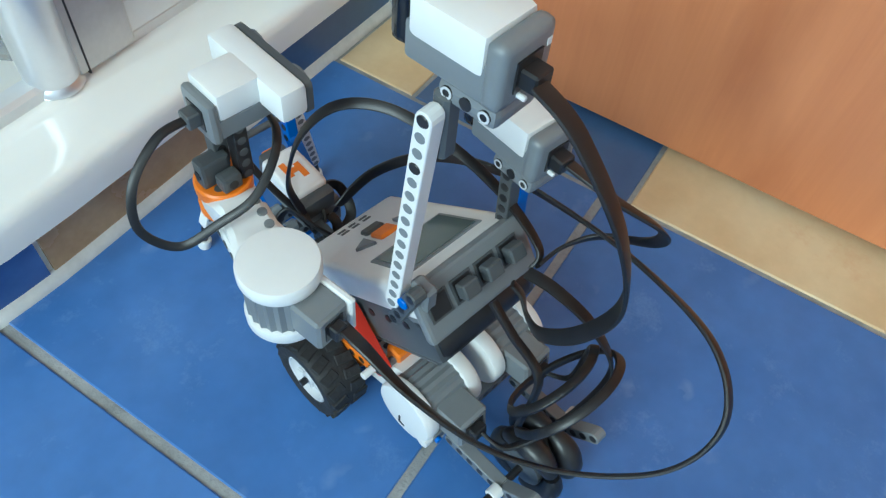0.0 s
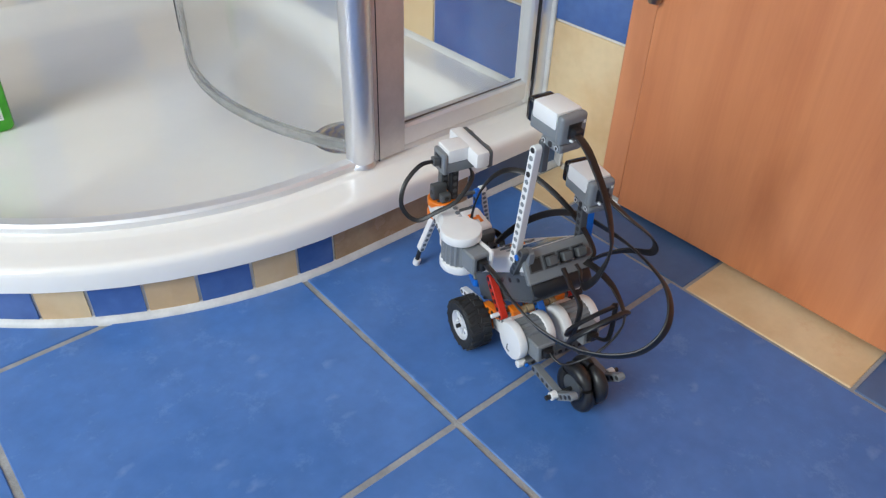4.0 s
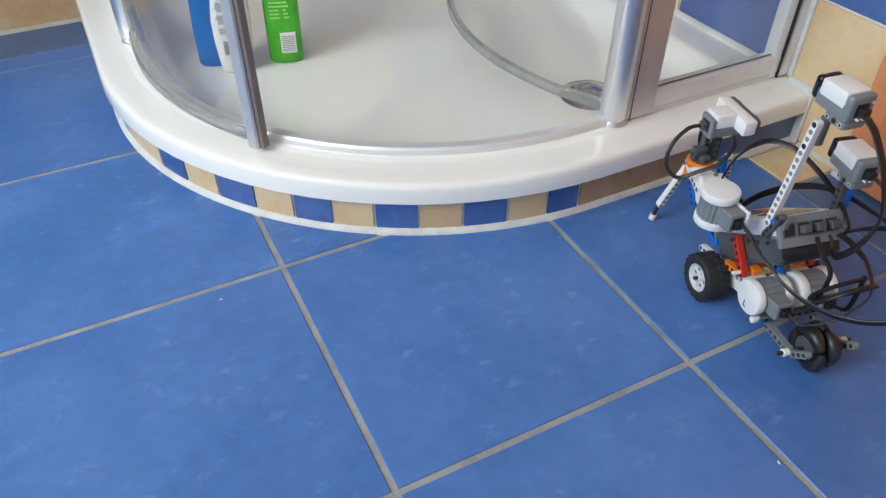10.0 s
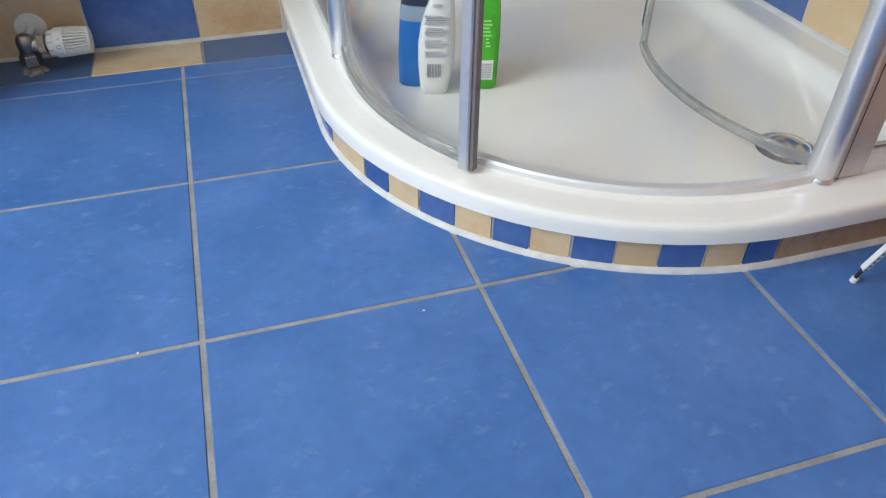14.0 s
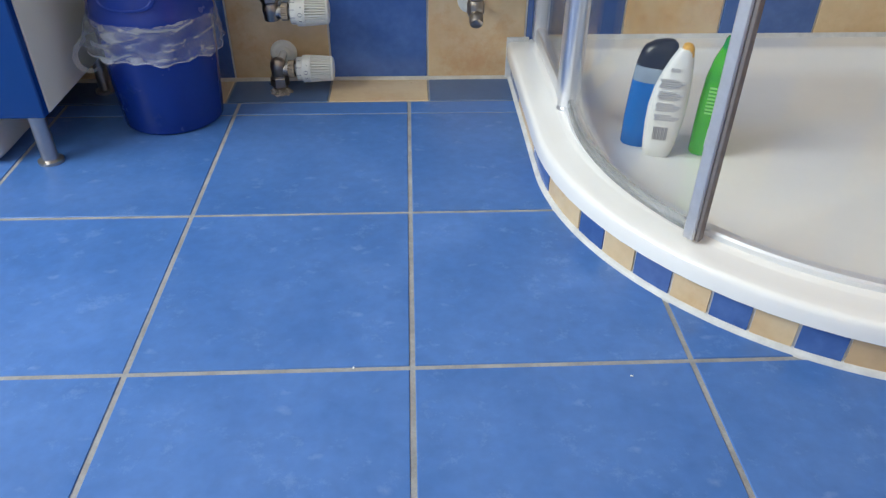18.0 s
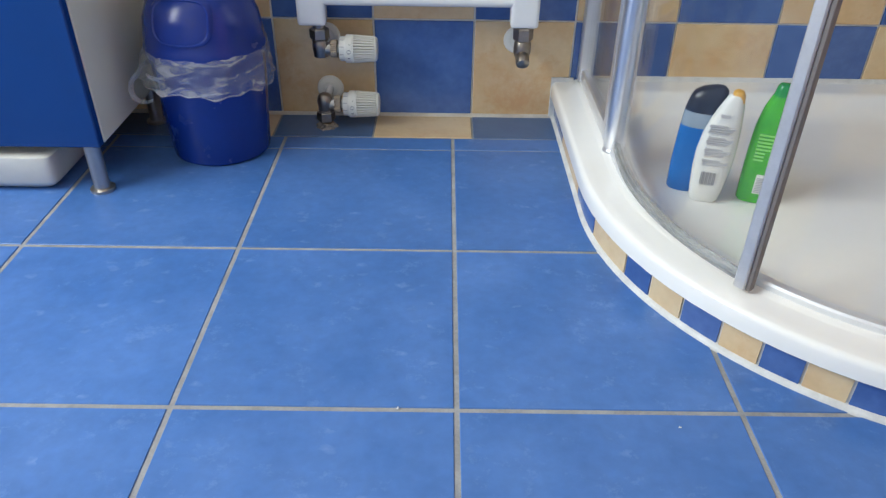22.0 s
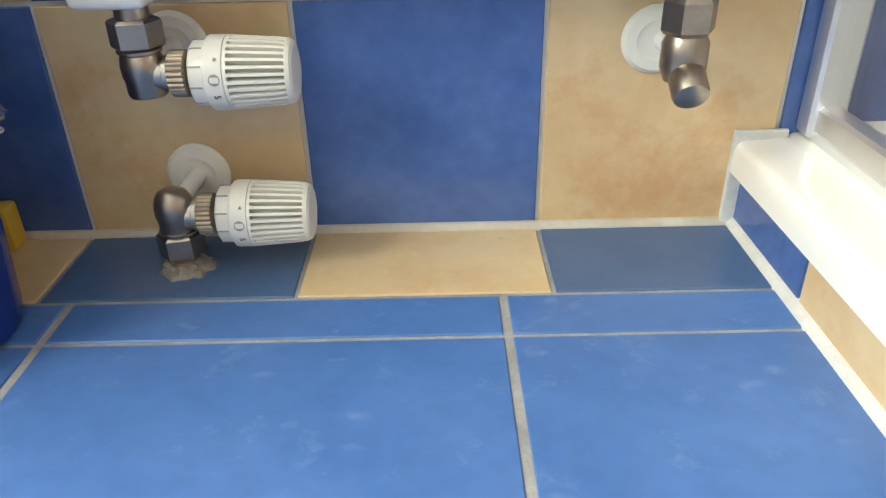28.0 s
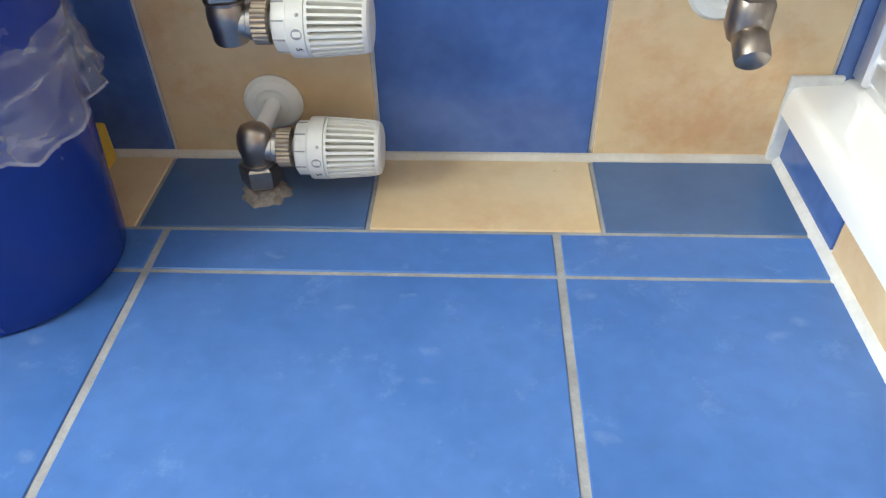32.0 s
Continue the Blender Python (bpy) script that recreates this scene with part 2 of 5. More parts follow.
RUBBER = mat("dark_seal", (0.03, 0.03, 0.035), 0.6)
GLASS = mat("shower_glass", (0.94, 0.955, 0.952), 0.0)
g_n, g_l = GLASS.node_tree.nodes, GLASS.node_tree.links
g_clear, g_gloss, g_mix = g_n.new("ShaderNodeBsdfTransparent"), g_n.new("ShaderNodeBsdfGlossy"), g_n.new("ShaderNodeMixShader")
g_face, g_pow, g_fac = g_n.new("ShaderNodeLayerWeight"), g_n.new("ShaderNodeMath"), g_n.new("ShaderNodeMath")
g_clear.inputs["Color"].default_value = (0.986, 0.993, 0.991, 1)
g_gloss.inputs["Roughness"].default_value = 0.02
g_face.inputs["Blend"].default_value = 0.5
g_pow.operation, g_fac.operation = "POWER", "MULTIPLY_ADD"
g_pow.inputs[1].default_value = 4.0
g_fac.inputs[1].default_value, g_fac.inputs[2].default_value = 0.55, 0.035
g_l.new(g_face.outputs["Facing"], g_pow.inputs[0])
g_l.new(g_pow.outputs[0], g_fac.inputs[0])
g_l.new(g_fac.outputs[0], g_mix.inputs[0])
g_l.new(g_clear.outputs[0], g_mix.inputs[1])
g_l.new(g_gloss.outputs[0], g_mix.inputs[2])
g_l.new(g_mix.outputs[0], g_n["Material Output"].inputs["Surface"])
GLASS_EDGE = mat("glass_edge_seal", (0.66, 0.67, 0.66), 0.22, vary=0.25, scale=40.0, trans=0.72, ior=1.3)
# colour for the shade in the door profile's channel, and for the pane gasket
CHANNEL = mat("brown_grey_gasket_and_shade", (0.20, 0.175, 0.165), 0.5, vary=0.1, scale=30.0)
DRAIN = mat("drain_chrome", (0.62, 0.62, 0.61), 0.16, metal=1.0, vary=0.1, scale=30.0)
DOOR_WOOD = wood_mat("alder_veneer", (0.64, 0.246, 0.103), (0.48, 0.157, 0.062))
DOOR_EDGE = wood_mat("alder_edge", (0.65, 0.265, 0.120), (0.54, 0.195, 0.085))
BIN_BLUE = mat("blue_bin_plastic", (0.007, 0.032, 0.245), 0.24, vary=0.1, scale=12.0, bump=0.04, bscale=40)
BAG = mat("clear_bag_film", (0.74, 0.75, 0.76), 0.16, bump=0.9, bscale=55)
n_, l_ = BAG.node_tree.nodes, BAG.node_tree.links
c_co, c_mp = n_.new("ShaderNodeTexCoord"), n_.new("ShaderNodeMapping")
c_mp.inputs["Scale"].default_value, c_mp.inputs["Rotation"].default_value = (1.0, 1.0, 3.2), (0.35, 0.25, 0.0)
l_.new(c_co.outputs["Object"], c_mp.inputs["Vector"])
crease = n_.new("ShaderNodeTexNoise")
crease.inputs["Scale"].default_value, crease.inputs["Detail"].default_value, crease.inputs["Distortion"].default_value = 21.0, 6.0, 1.1
l_.new(c_mp.outputs[0], crease.inputs["Vector"])
c_map = n_.new("ShaderNodeMapRange")
c_map.inputs["From Min"].default_value, c_map.inputs["From Max"].default_value = 0.42, 0.74
c_map.inputs["To Min"].default_value, c_map.inputs["To Max"].default_value = 0.13, 0.52
l_.new(crease.outputs["Fac"], c_map.inputs["Value"])
l_.new(c_map.outputs[0], n_["Principled BSDF"].inputs["Alpha"])
BAG_HEM = mat("bag_hem", (0.66, 0.67, 0.68), 0.2, alpha=0.24)
CAB_BLUE = mat("blue_lacquer", (0.008, 0.052, 0.225), 0.22, vary=0.05, scale=5.0)
# yellow in this white base offsets the blue light bounced off the floor
CAB_WHITE = mat("white_melamine_bounce_offset", (0.81, 0.815, 0.68), 0.35, vary=0.03, scale=6.0)
TUB = mat("ivory_plastic", (0.66, 0.65, 0.60), 0.3, vary=0.05, scale=12.0)
DARK = mat("dark_shadow_gap", (0.02, 0.02, 0.02), 0.7)
YELLOW = mat("yellow_plastic", (0.72, 0.50, 0.06), 0.4, vary=0.1, scale=20.0)
RUST = mat("rusty_pipe", (0.25, 0.20, 0.15), 0.6, metal=0.6, vary=0.4, scale=80.0, bump=0.6, bscale=220, tint=(0.30, 0.21, 0.13))
MORTAR = mat("crumbled_mortar", (0.34, 0.30, 0.26), 0.95, vary=0.35, scale=60.0, bump=0.8, bscale=160)
BOT_WHITE = mat("white_bottle_plastic", (0.80, 0.80, 0.76), 0.25)
BOT_GREEN = mat("green_bottle_plastic", (0.16, 0.74, 0.07), 0.12, vary=0.3, scale=14.0, tint=(0.07, 0.52, 0.03), trans=0.45, ior=1.35)
BOT_CAP_G = mat("dark_green_cap", (0.02, 0.26, 0.05), 0.25)
BOT_LIME = mat("pale_green_print", (0.30, 0.72, 0.18), 0.3)
BOT_BLUE = mat("blue_shower_gel", (0.02, 0.16, 0.52), 0.15, vary=0.1, scale=15.0)
BOT_CLEAR = mat("clear_bottle_top", (0.45, 0.55, 0.66), 0.12, trans=0.4)
BOT_CAP = mat("black_bottle_cap", (0.025, 0.03, 0.045), 0.3)
BOT_PRINT = mat("faded_grey_print", (0.52, 0.52, 0.53), 0.5)
LABEL = mat("white_label", (0.82, 0.82, 0.80), 0.4)
PRINT = mat("grey_print", (0.36, 0.36, 0.37), 0.5)
INK = mat("black_ink", (0.02, 0.02, 0.03), 0.5)
ORANGE_CAP = mat("yellow_orange_cap", (0.75, 0.42, 0.08), 0.35)

# ---- mesh helpers ----


def part(name, bm, material, parent=None, label="", smooth=False):
    bmesh.ops.recalc_face_normals(bm, faces=bm.faces)
    me = bpy.data.meshes.new(name)
    bm.to_mesh(me)
    bm.free()
    me.materials.append(material)
    if smooth:
        for p in me.polygons:
            p.use_smooth = True
        me.set_sharp_from_angle(angle=radians(40))
    ob = new(name, me)
    if parent is not None:
        ob.parent = parent
    if label:
        ob["label"] = label
    return ob


def empty(name, at=(0, 0, 0), rz=0.0):
    ob = new(name)
    ob.matrix_world = pose(*at, 0, 0, rz)
    return ob


def box(x0, y0, z0, x1, y1, z1, r=0.0, seg=1, m=None, bm=None):
    bm = bm or bmesh.new()
    g = bmesh.ops.create_cube(bm, size=1.0)
    vs = g["verts"]
    bmesh.ops.scale(bm, vec=(abs(x1 - x0), abs(y1 - y0), abs(z1 - z0)), verts=vs)
    bmesh.ops.translate(bm, vec=((x0 + x1) / 2, (y0 + y1) / 2, (z0 + z1) / 2), verts=vs)
    if r > 0:
        es = list({e for v in vs for e in v.link_edges})
        g2 = bmesh.ops.bevel(bm, geom=es, offset=r, segments=seg, profile=0.6, affect="EDGES")
        vs = list({v for f in g2["faces"] for v in f.verts} | {v for v in vs if v.is_valid})
    if m is not None:
        bmesh.ops.transform(bm, matrix=m, verts=vs)
    return bm


def lathe(profile, n=32, m=None, bm=None, sx=1.0, sy=1.0, caps=True):
    """A body of revolution about z from (radius, height) pairs."""
    bm = bm or bmesh.new()
    made, rings = [], []
    for r, z in profile:
        if r < 1e-6:
            v = [bm.verts.new((0, 0, z))]
        else:
            v = [bm.verts.new((r * sx * math.cos(2 * math.pi * k / n), r * sy * math.sin(2 * math.pi * k / n), z)) for k in range(n)]
        rings.append(v)
        made += v
    for a, b in zip(rings, rings[1:]):
        for k in range(n):
            q = [a[k % len(a)], a[(k + 1) % len(a)], b[(k + 1) % len(b)], b[k % len(b)]]
            q = list(dict.fromkeys(q))
            if len(q) > 2:
                bm.faces.new(q)
    for ring, flip in ((rings[0], True), (rings[-1], False)):
        if caps and len(ring) > 2:
            bm.faces.new(ring[::-1] if flip else ring)
    if m is not None:
        bmesh.ops.transform(bm, matrix=m, verts=made)
    return bm


def loft(rings, closed=True, caps=True, bm=None):
    """Skin over rings of equal point counts."""
    bm = bm or bmesh.new()
    vv = [[bm.verts.new(p) for p in ring] for ring in rings]
    for a, b in zip(vv, vv[1:]):
        n = len(a)
        for k in range(n if closed else n - 1):
            bm.faces.new((a[k], a[(k + 1) % n], b[(k + 1) % n], b[k]))
    if caps:
        bm.faces.new(vv[0][::-1])
        bm.faces.new(vv[-1])
    return bm


def sweep(points, w, h, twist=None, n=8, res=10, bm=None, flat=1.0):
    """A strip of oval section (w wide, h thick; squarer with a small flat) along a smooth curve through the points."""
    sec = [(math.copysign(abs(math.cos(2 * math.pi * k / n)) ** flat, math.cos(2 * math.pi * k / n)), math.copysign(abs(math.sin(2 * math.pi * k / n)) ** flat, math.sin(2 * math.pi * k / n))) for k in range(n)]
    P = [Vector(p) for p in points]
    fine, tw = [], []
    twist = twist or [0.0] * len(P)
    for i in range(len(P) - 1):
        a, b, c, d = P[max(i - 1, 0)], P[i], P[i + 1], P[min(i + 2, len(P) - 1)]
        for k in range(res):
            t = k / res
            fine.append(0.5 * ((2 * b) + (c - a) * t + (2 * a - 5 * b + 4 * c - d) * t * t + (3 * b - a - 3 * c + d) * t ** 3))
            tw.append(twist[i] * (1 - t) + twist[i + 1] * t)
    fine.append(P[-1])
    tw.append(twist[-1])
    rings, up = [], None
    for i, p in enumerate(fine):
        t = (fine[min(i + 1, len(fine) - 1)] - fine[max(i - 1, 0)]).normalized()
        if up is None:
            up = Vector((0, 0, 1)) if abs(t.z) < 0.9 else Vector((1, 0, 0))
        up = (up - t * up.dot(t)).normalized()
        side = t.cross(up)
        ca, sa = math.cos(tw[i]), math.sin(tw[i])
        u, s = up * ca + side * sa, side * ca - up * sa
        rings.append([p + u * (w / 2 * a) + s * (h / 2 * b) for a, b in sec])
    return loft(rings, bm=bm)


def structure(ob, label, category):
    return tagged(ob, label, category, kind="structure")


# ---- plan numbers (metres; origin at a joint crossing of the floor) ----
P = 0.338                     # floor tile pitch
YA, XB = 0.522, 1.107         # wall with the radiator, wall with the door
XW, YS = -1.70, -2.05         # window wall, wall behind the camera
ZC = 2.42
H1, HB, VB = 0.354, 0.4085, 1.0125    # last full row, border row, border along the door wall
XL, YF, R = 0.222, -0.402, 0.52       # shower tray riser: two straight faces and a quarter round
CX, CY = XL + R, YF + R
ZT = 0.086


def outline(d, e, c=0.0012, n=20):
    """The tray's outline, moved inwards by d at its front and e at the walls, its three wall corners rounded by c."""
    x0, x1, y0, y1 = XL + d, XB - e, YF + d, YA - e

    def corner(cx, cy, a):
        return [(cx + c * math.cos(a + k * math.pi / 12), cy + c * math.sin(a + k * math.pi / 12)) for k in range(7)]

    pts = corner(x0 + c, y1 - c, math.pi / 2)
    pts += [(x0, CY + (y1 - c - CY) * k / 6) for k in (5, 4, 3, 2, 1)]
    for k in range(n + 1):
        a = math.pi + 0.5 * math.pi * k / n
        pts.append((CX + (R - d) * math.cos(a), CY + (R - d) * math.sin(a)))
    pts += [(CX + (x1 - c - CX) * k / 5, y0) for k in (1, 2, 3, 4)]
    pts += corner(x1 - c, y0 + c, -math.pi / 2)
    pts += [(x1, y0 + c + (y1 - y0 - 2 * c) * k / 6) for k in (1, 2, 3, 4, 5)]
    pts += corner(x1 - c, y1 - c, 0.0)
    pts += [(x1 - c + (x0 - x1 + 2 * c) * k / 6, y1) for k in (1, 2, 3, 4, 5)]
    return pts


def along(s, d=0.0):
    """A point and the outward normal at the length s along the riser, from the radiator wall."""
    L1, L2 = YA - CY, R * math.pi / 2
    if s < L1:
        return Vector((XL + d, YA - s, 0)), Vector((-1, 0, 0))
    if s < L1 + L2:
        a = math.pi + (s - L1) / R
        nrm = Vector((math.cos(a), math.sin(a), 0))
        return Vector((CX, CY, 0)) + nrm * (R - d), nrm
    return Vector((CX + s - L1 - L2, YF + d, 0)), Vector((0, -1, 0))


# ---- the room ----
floor = part("floor", box(XW - 0.1, YS - 0.1, -0.06, XB + 0.1, YA + 0.1, -0.0014), GROUT)
structure(floor, "blue square floor tiles with grey grout joints", "floor")


def slab_wall(name, x0, y0, x1, y1, z0=0.0, z1=ZC, m=GROUT_W, label="", hole=None):
    bm = bmesh.new()
    if hole is None:
        box(x0, y0, z0, x1, y1, z1, bm=bm)
    else:
        a0, a1, b0, b1 = hole
        for q in ((y0, a0, z0, z1), (a1, y1, z0, z1), (a0, a1, z0, b0), (a0, a1, b1, z1)):
            if q[1] - q[0] > 0.001 and q[3] - q[2] > 0.001:
                box(x0, q[0], q[2], x1, q[1], q[3], bm=bm)
    return structure(part(name, bm, m), label, "wall")


DY0, DY1, DZ = -1.45, -0.510, 2.06       # door opening with its frame
wall_n = slab_wall("wall_north", XW - 0.12, YA + 0.0035, XB + 0.12, YA + 0.12, label="wall of blue and cream checkered glazed tiles")
wall_e = slab_wall("wall_east", XB + 0.0035, YS, XB + 0.12, YA, label="checkered tiled wall with a wooden door", hole=(DY0, DY1, 0.0, DZ))
wall_w = slab_wall("wall_west", XW - 0.12, YS, XW, YA, m=PAINT, label="plain white wall with a window", hole=(WY0, WY1, WZ0, WZ1))
wall_s = slab_wall("wall_south", XW - 0.12, YS - 0.12, XB + 0.12, YS, m=PAINT, label="plain white wall closing the bathroom")
ceil = structure(part("ceiling", box(XW - 0.12, YS - 0.12, ZC, XB + 0.12, YA + 0.12, ZC + 0.1), PAINT), "plain white painted ceiling", "ceiling")
wf = structure(empty("window_1", (WX, 0, 0)), "white framed bathroom window", "window")
bm = bmesh.new()
for y0, y1, z0, z1 in ((WY0, WY0 + 0.06, WZ0, WZ1), (WY1 - 0.06, WY1, WZ0, WZ1), (WY0 + 0.06, WY1 - 0.06, WZ0, WZ0 + 0.06), (WY0 + 0.06, WY1 - 0.06, WZ1 - 0.06, WZ1)):
    box(-0.11, y0, z0, -0.06, y1, z1, bm=bm)
part("window_frame", bm, ENAMEL, wf)

fil = [(0.0, 0.006), (-0.003, 0.0055), (-0.0065, 0.0015), (-0.007, -0.001), (0.0, -0.001)]
structure(part("trim", loft([[(x, YA + a, b) for a, b in fil] for x in (XW, XL - 0.012)]), CEMENT), "beige-grey joint along the tiled wall", "trim")
structure(part("trim", loft([[(XB + a, y, b) for a, b in fil] for y in (DY1 + 0.013, YF - 0.02)]), CEMENT), "beige-grey joint beside the door", "trim")

# ---- shower tray ----
tray = empty("shower_tray", (XL, YA, 0))
tagged(tray, "white quarter-round acrylic shower tray on a tiled riser", "shower tray")
tray_inv = tray.matrix_world.inverted()


def own(ob, parent):
    """Hang a part whose mesh is in world metres under its thing."""
    ob.parent = parent
    ob.matrix_parent_inverse = parent.matrix_world.inverted()
    return ob


rings = []
C0 = 0.0012
for d, e, z, c in ((-0.004, 0.0, 0.0505, C0), (-0.0135, 0.0, 0.0508, C0), (-0.0158, 0.0, 0.0530, C0), (-0.0156, 0.0, 0.062, C0), (-0.0148, 0.0, 0.0715, C0), (-0.0134, 0.0, 0.0762, C0), (-0.0108, 0.0, 0.0792, C0), (-0.0065, 0.0, 0.0806, C0),
                   (0.006, 0.0, 0.0812, C0), (0.028, 0.0, 0.0828, C0), (0.0315, 0.0, 0.0836, C0), (0.0345, 0.0, 0.0856, C0), (0.040, 0.0, 0.0860, C0), (0.061, 0.055, 0.0858, 0.05), (0.066, 0.062, 0.0850, 0.055), (0.070, 0.067, 0.0825, 0.06), (0.075, 0.073, 0.076, 0.065),
                   (0.083, 0.082, 0.064, 0.07), (0.092, 0.092, 0.0545, 0.075), (0.105, 0.106, 0.0485, 0.08), (0.125, 0.128, 0.0455, 0.09), (0.155, 0.16, 0.0437, 0.09), (0.24, 0.25, 0.042, 0.08)):
    rings.append([(x, y, z) for x, y in outline(d, e, c)])
bm = loft(rings, caps=False)
top = [v for v in bm.verts if abs(v.co.z - 0.042) < 1e-6]
bmesh.ops.contextual_create(bm, geom=list({e for v in top for e in v.link_edges if all(abs(w.co.z - 0.042) < 1e-6 for w in e.verts)}))
bmesh.ops.recalc_face_normals(bm, faces=bm.faces)
own(part("basin", bm, ACRYL, smooth=True), tray)
bm = loft([[(x, y, z) for x, y in outline(-0.0022, 0.002)] for z in (0.0, 0.0512)], caps=False)
own(part("riser", bm, GROUT_W), tray)
# sealant between basin and tiles
seal = [(0.0, 0.094), (0.003, 0.092), (0.006, 0.088), (0.007, 0.085), (0.0, 0.085)]
own(part("wall_seal", loft([[(x, YA - a, b) for a, b in seal] for x in (XL + 0.045, XB - 0.001)]), SILICONE, smooth=True), tray)
own(part("wall_seal", loft([[(XB - a, y, b) for a, b in seal] for y in (YF + 0.045, YA - 0.001)]), SILICONE, smooth=True), tray)
bm = lathe([(0, 0.0435), (0.044, 0.0435), (0.046, 0.046), (0.040, 0.049), (0.036, 0.0485), (0.030, 0.055), (0.012, 0.060), (0, 0.061)], 36, pose(0.862, -0.225, 0))
own(part("drain_cover", bm, DRAIN, label="round chrome drain cover", smooth=True), tray)
# upright sealant where the tray meets the two walls
own(part("wall_seal", box(XL - 0.0165, YA - 0.0050, 0.0, XL + 0.030, YA + 0.0005, 0.0900, r=0.002, seg=2), SILICONE), tray)
own(part("wall_seal", box(XB - 0.0050, YF - 0.0170, 0.0, XB + 0.0005, YF + 0.030, 0.0900, r=0.002, seg=2), SILICONE), tray)
# silicone bead round the foot of the riser
pts = []
s, S_END = 0.0, (YA - CY) + R * math.pi / 2 + (XB - CX)
while s < S_END:
    p, nrm = along(s)
    pts.append((p, nrm))
    s += 0.02
pts.append(along(S_END))
bead = [(-0.0, 0.0075), (0.0035, 0.007), (0.0065, 0.0042), (0.0088, 0.0012), (0.0088, -0.002), (0.0, -0.002)]
bm = loft([[p + nrm * (a + 0.002) + Vector((0, 0, b)) for a, b in bead] for p, nrm in pts])
own(part("silicone_bead", bm, SILICONE, smooth=True), tray)
# tiles on the riser
L1, L2 = YA - CY, R * math.pi / 2
joints, cuts = [], [0.0, YA - 0.381, YA - 0.173]


def arc_len(x, y):
    return L1 + R * (math.atan2(y - CY, x - CX) % (2 * math.pi) - math.pi)


cuts += [YA - 0.118 + 0.075] + [arc_len(x, y) for x, y in ((0.262, -0.062), (0.284, -0.115), (0.313, -0.167), (0.348, -0.216), (0.384, -0.258), (0.424, -0.292), (0.468, -0.322), (0.516, -0.350), (0.566, -0.372), (0.622, -0.388), (0.674, -0.397))]
cuts += [L1 + L2 - 0.022, L1 + L2 + 0.19, S_END]
joints = list(zip(cuts, cuts[1:]))
for i, (a, b) in enumerate(joints):
    secs = max(1, int((b - a) / 0.02))
    rr = []
    for q in range(secs + 1):
        p, nrm = along(a + 0.0018 + (b - a - 0.0036) * q / secs)
        rr.append([p + nrm * 0.0 + Vector((0, 0, 0.003)), p + nrm * 0.0035 + Vector((0, 0, 0.003)), p + nrm * 0.0045 + Vector((0, 0, 0.0045)),
                   p + nrm * 0.0045 + Vector((0, 0, 0.0480)), p + nrm * 0.0035 + Vector((0, 0, 0.0495)), p + Vector((0, 0, 0.0495))])
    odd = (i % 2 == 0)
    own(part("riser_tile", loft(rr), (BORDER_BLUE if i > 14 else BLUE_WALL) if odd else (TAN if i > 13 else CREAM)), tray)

# ---- shower enclosure ----
cab = empty("shower_enclosure", (XB, YA, ZT))
tagged(cab, "quarter-round glass shower enclosure with silver profiles, door open", "shower enclosure")
GZ0, GZ1 = ZT + 0.012, 1.92


def rail(s0, s1, d, w, z0, z1, step=0.02, d1=None):
    d1 = d if d1 is None else d1
    n = max(2, int((s1 - s0) / step))
    rr = []
    for q in range(n + 1):
        p, nrm = along(s0 + (s1 - s0) * q / n, d + (d1 - d) * q / n)
        a, b = p + nrm * w / 2, p - nrm * w / 2
        rr.append([a + Vector((0, 0, z0)), a + Vector((0, 0, z1 - 0.003)), a - nrm * 0.003 + Vector((0, 0, z1)), b + nrm * 0.003 + Vector((0, 0, z1)), b + Vector((0, 0, z1 - 0.003)), b + Vector((0, 0, z0))])
    return loft(rr)


S_POST = L1 + R * radians(39.6)
S_PIL = L1 + L2 + (0.805 - CX)
DG = 0.050
own(part("bottom_rail", rail(0.0, S_END, DG, 0.018, ZT, ZT + 0.010), RAIL, label="curved silver bottom rail"), cab)
own(part("bottom_rail", rail(S_PIL + 0.03, S_END - 0.02, DG, 0.022, ZT + 0.010, ZT + 0.036), RAIL), cab)
own(part("pane_gasket", rail(S_PIL + 0.052, S_END - 0.034, DG - 0.003, 0.004, ZT + 0.0355, ZT + 0.0375), CHANNEL), cab)
own(part("bottom_rail", rail(0.02, 0.32, DG, 0.020, ZT + 0.010, ZT + 0.03), ALU), cab)
own(part("top_rail", rail(0.0, S_END, DG, 0.03, GZ1, GZ1 + 0.035), ALU_MATT), cab)


def pane(name, s0, s1, d=DG, t=0.005, d1=None):
    d1 = d if d1 is None else d1
    n = max(1, int((s1 - s0) / 0.02))
    rr = []
    for q in range(n + 1):
        p, nrm = along(s0 + (s1 - s0) * q / n, d + (d1 - d) * q / n)
        rr.append([p + nrm * t / 2 + Vector((0, 0, GZ0)), p + nrm * t / 2 + Vector((0, 0, GZ1)), p - nrm * t / 2 + Vector((0, 0, GZ1)), p - nrm * t / 2 + Vector((0, 0, GZ0))])
    ob = own(part(name, loft(rr), GLASS, smooth=True), cab)
    ob.visible_shadow = False
    return ob


def upright(s, d, w, t, m, z0=ZT + 0.002, r=0.003):
    p, nrm = along(s, d)
    q = nrm.to_track_quat("Y", "Z").to_matrix().to_4x4()
    return box(-w / 2, -t / 2, z0, w / 2, t / 2, GZ1, r=r, m=Matrix.Translation((p.x, p.y, 0)) @ q)


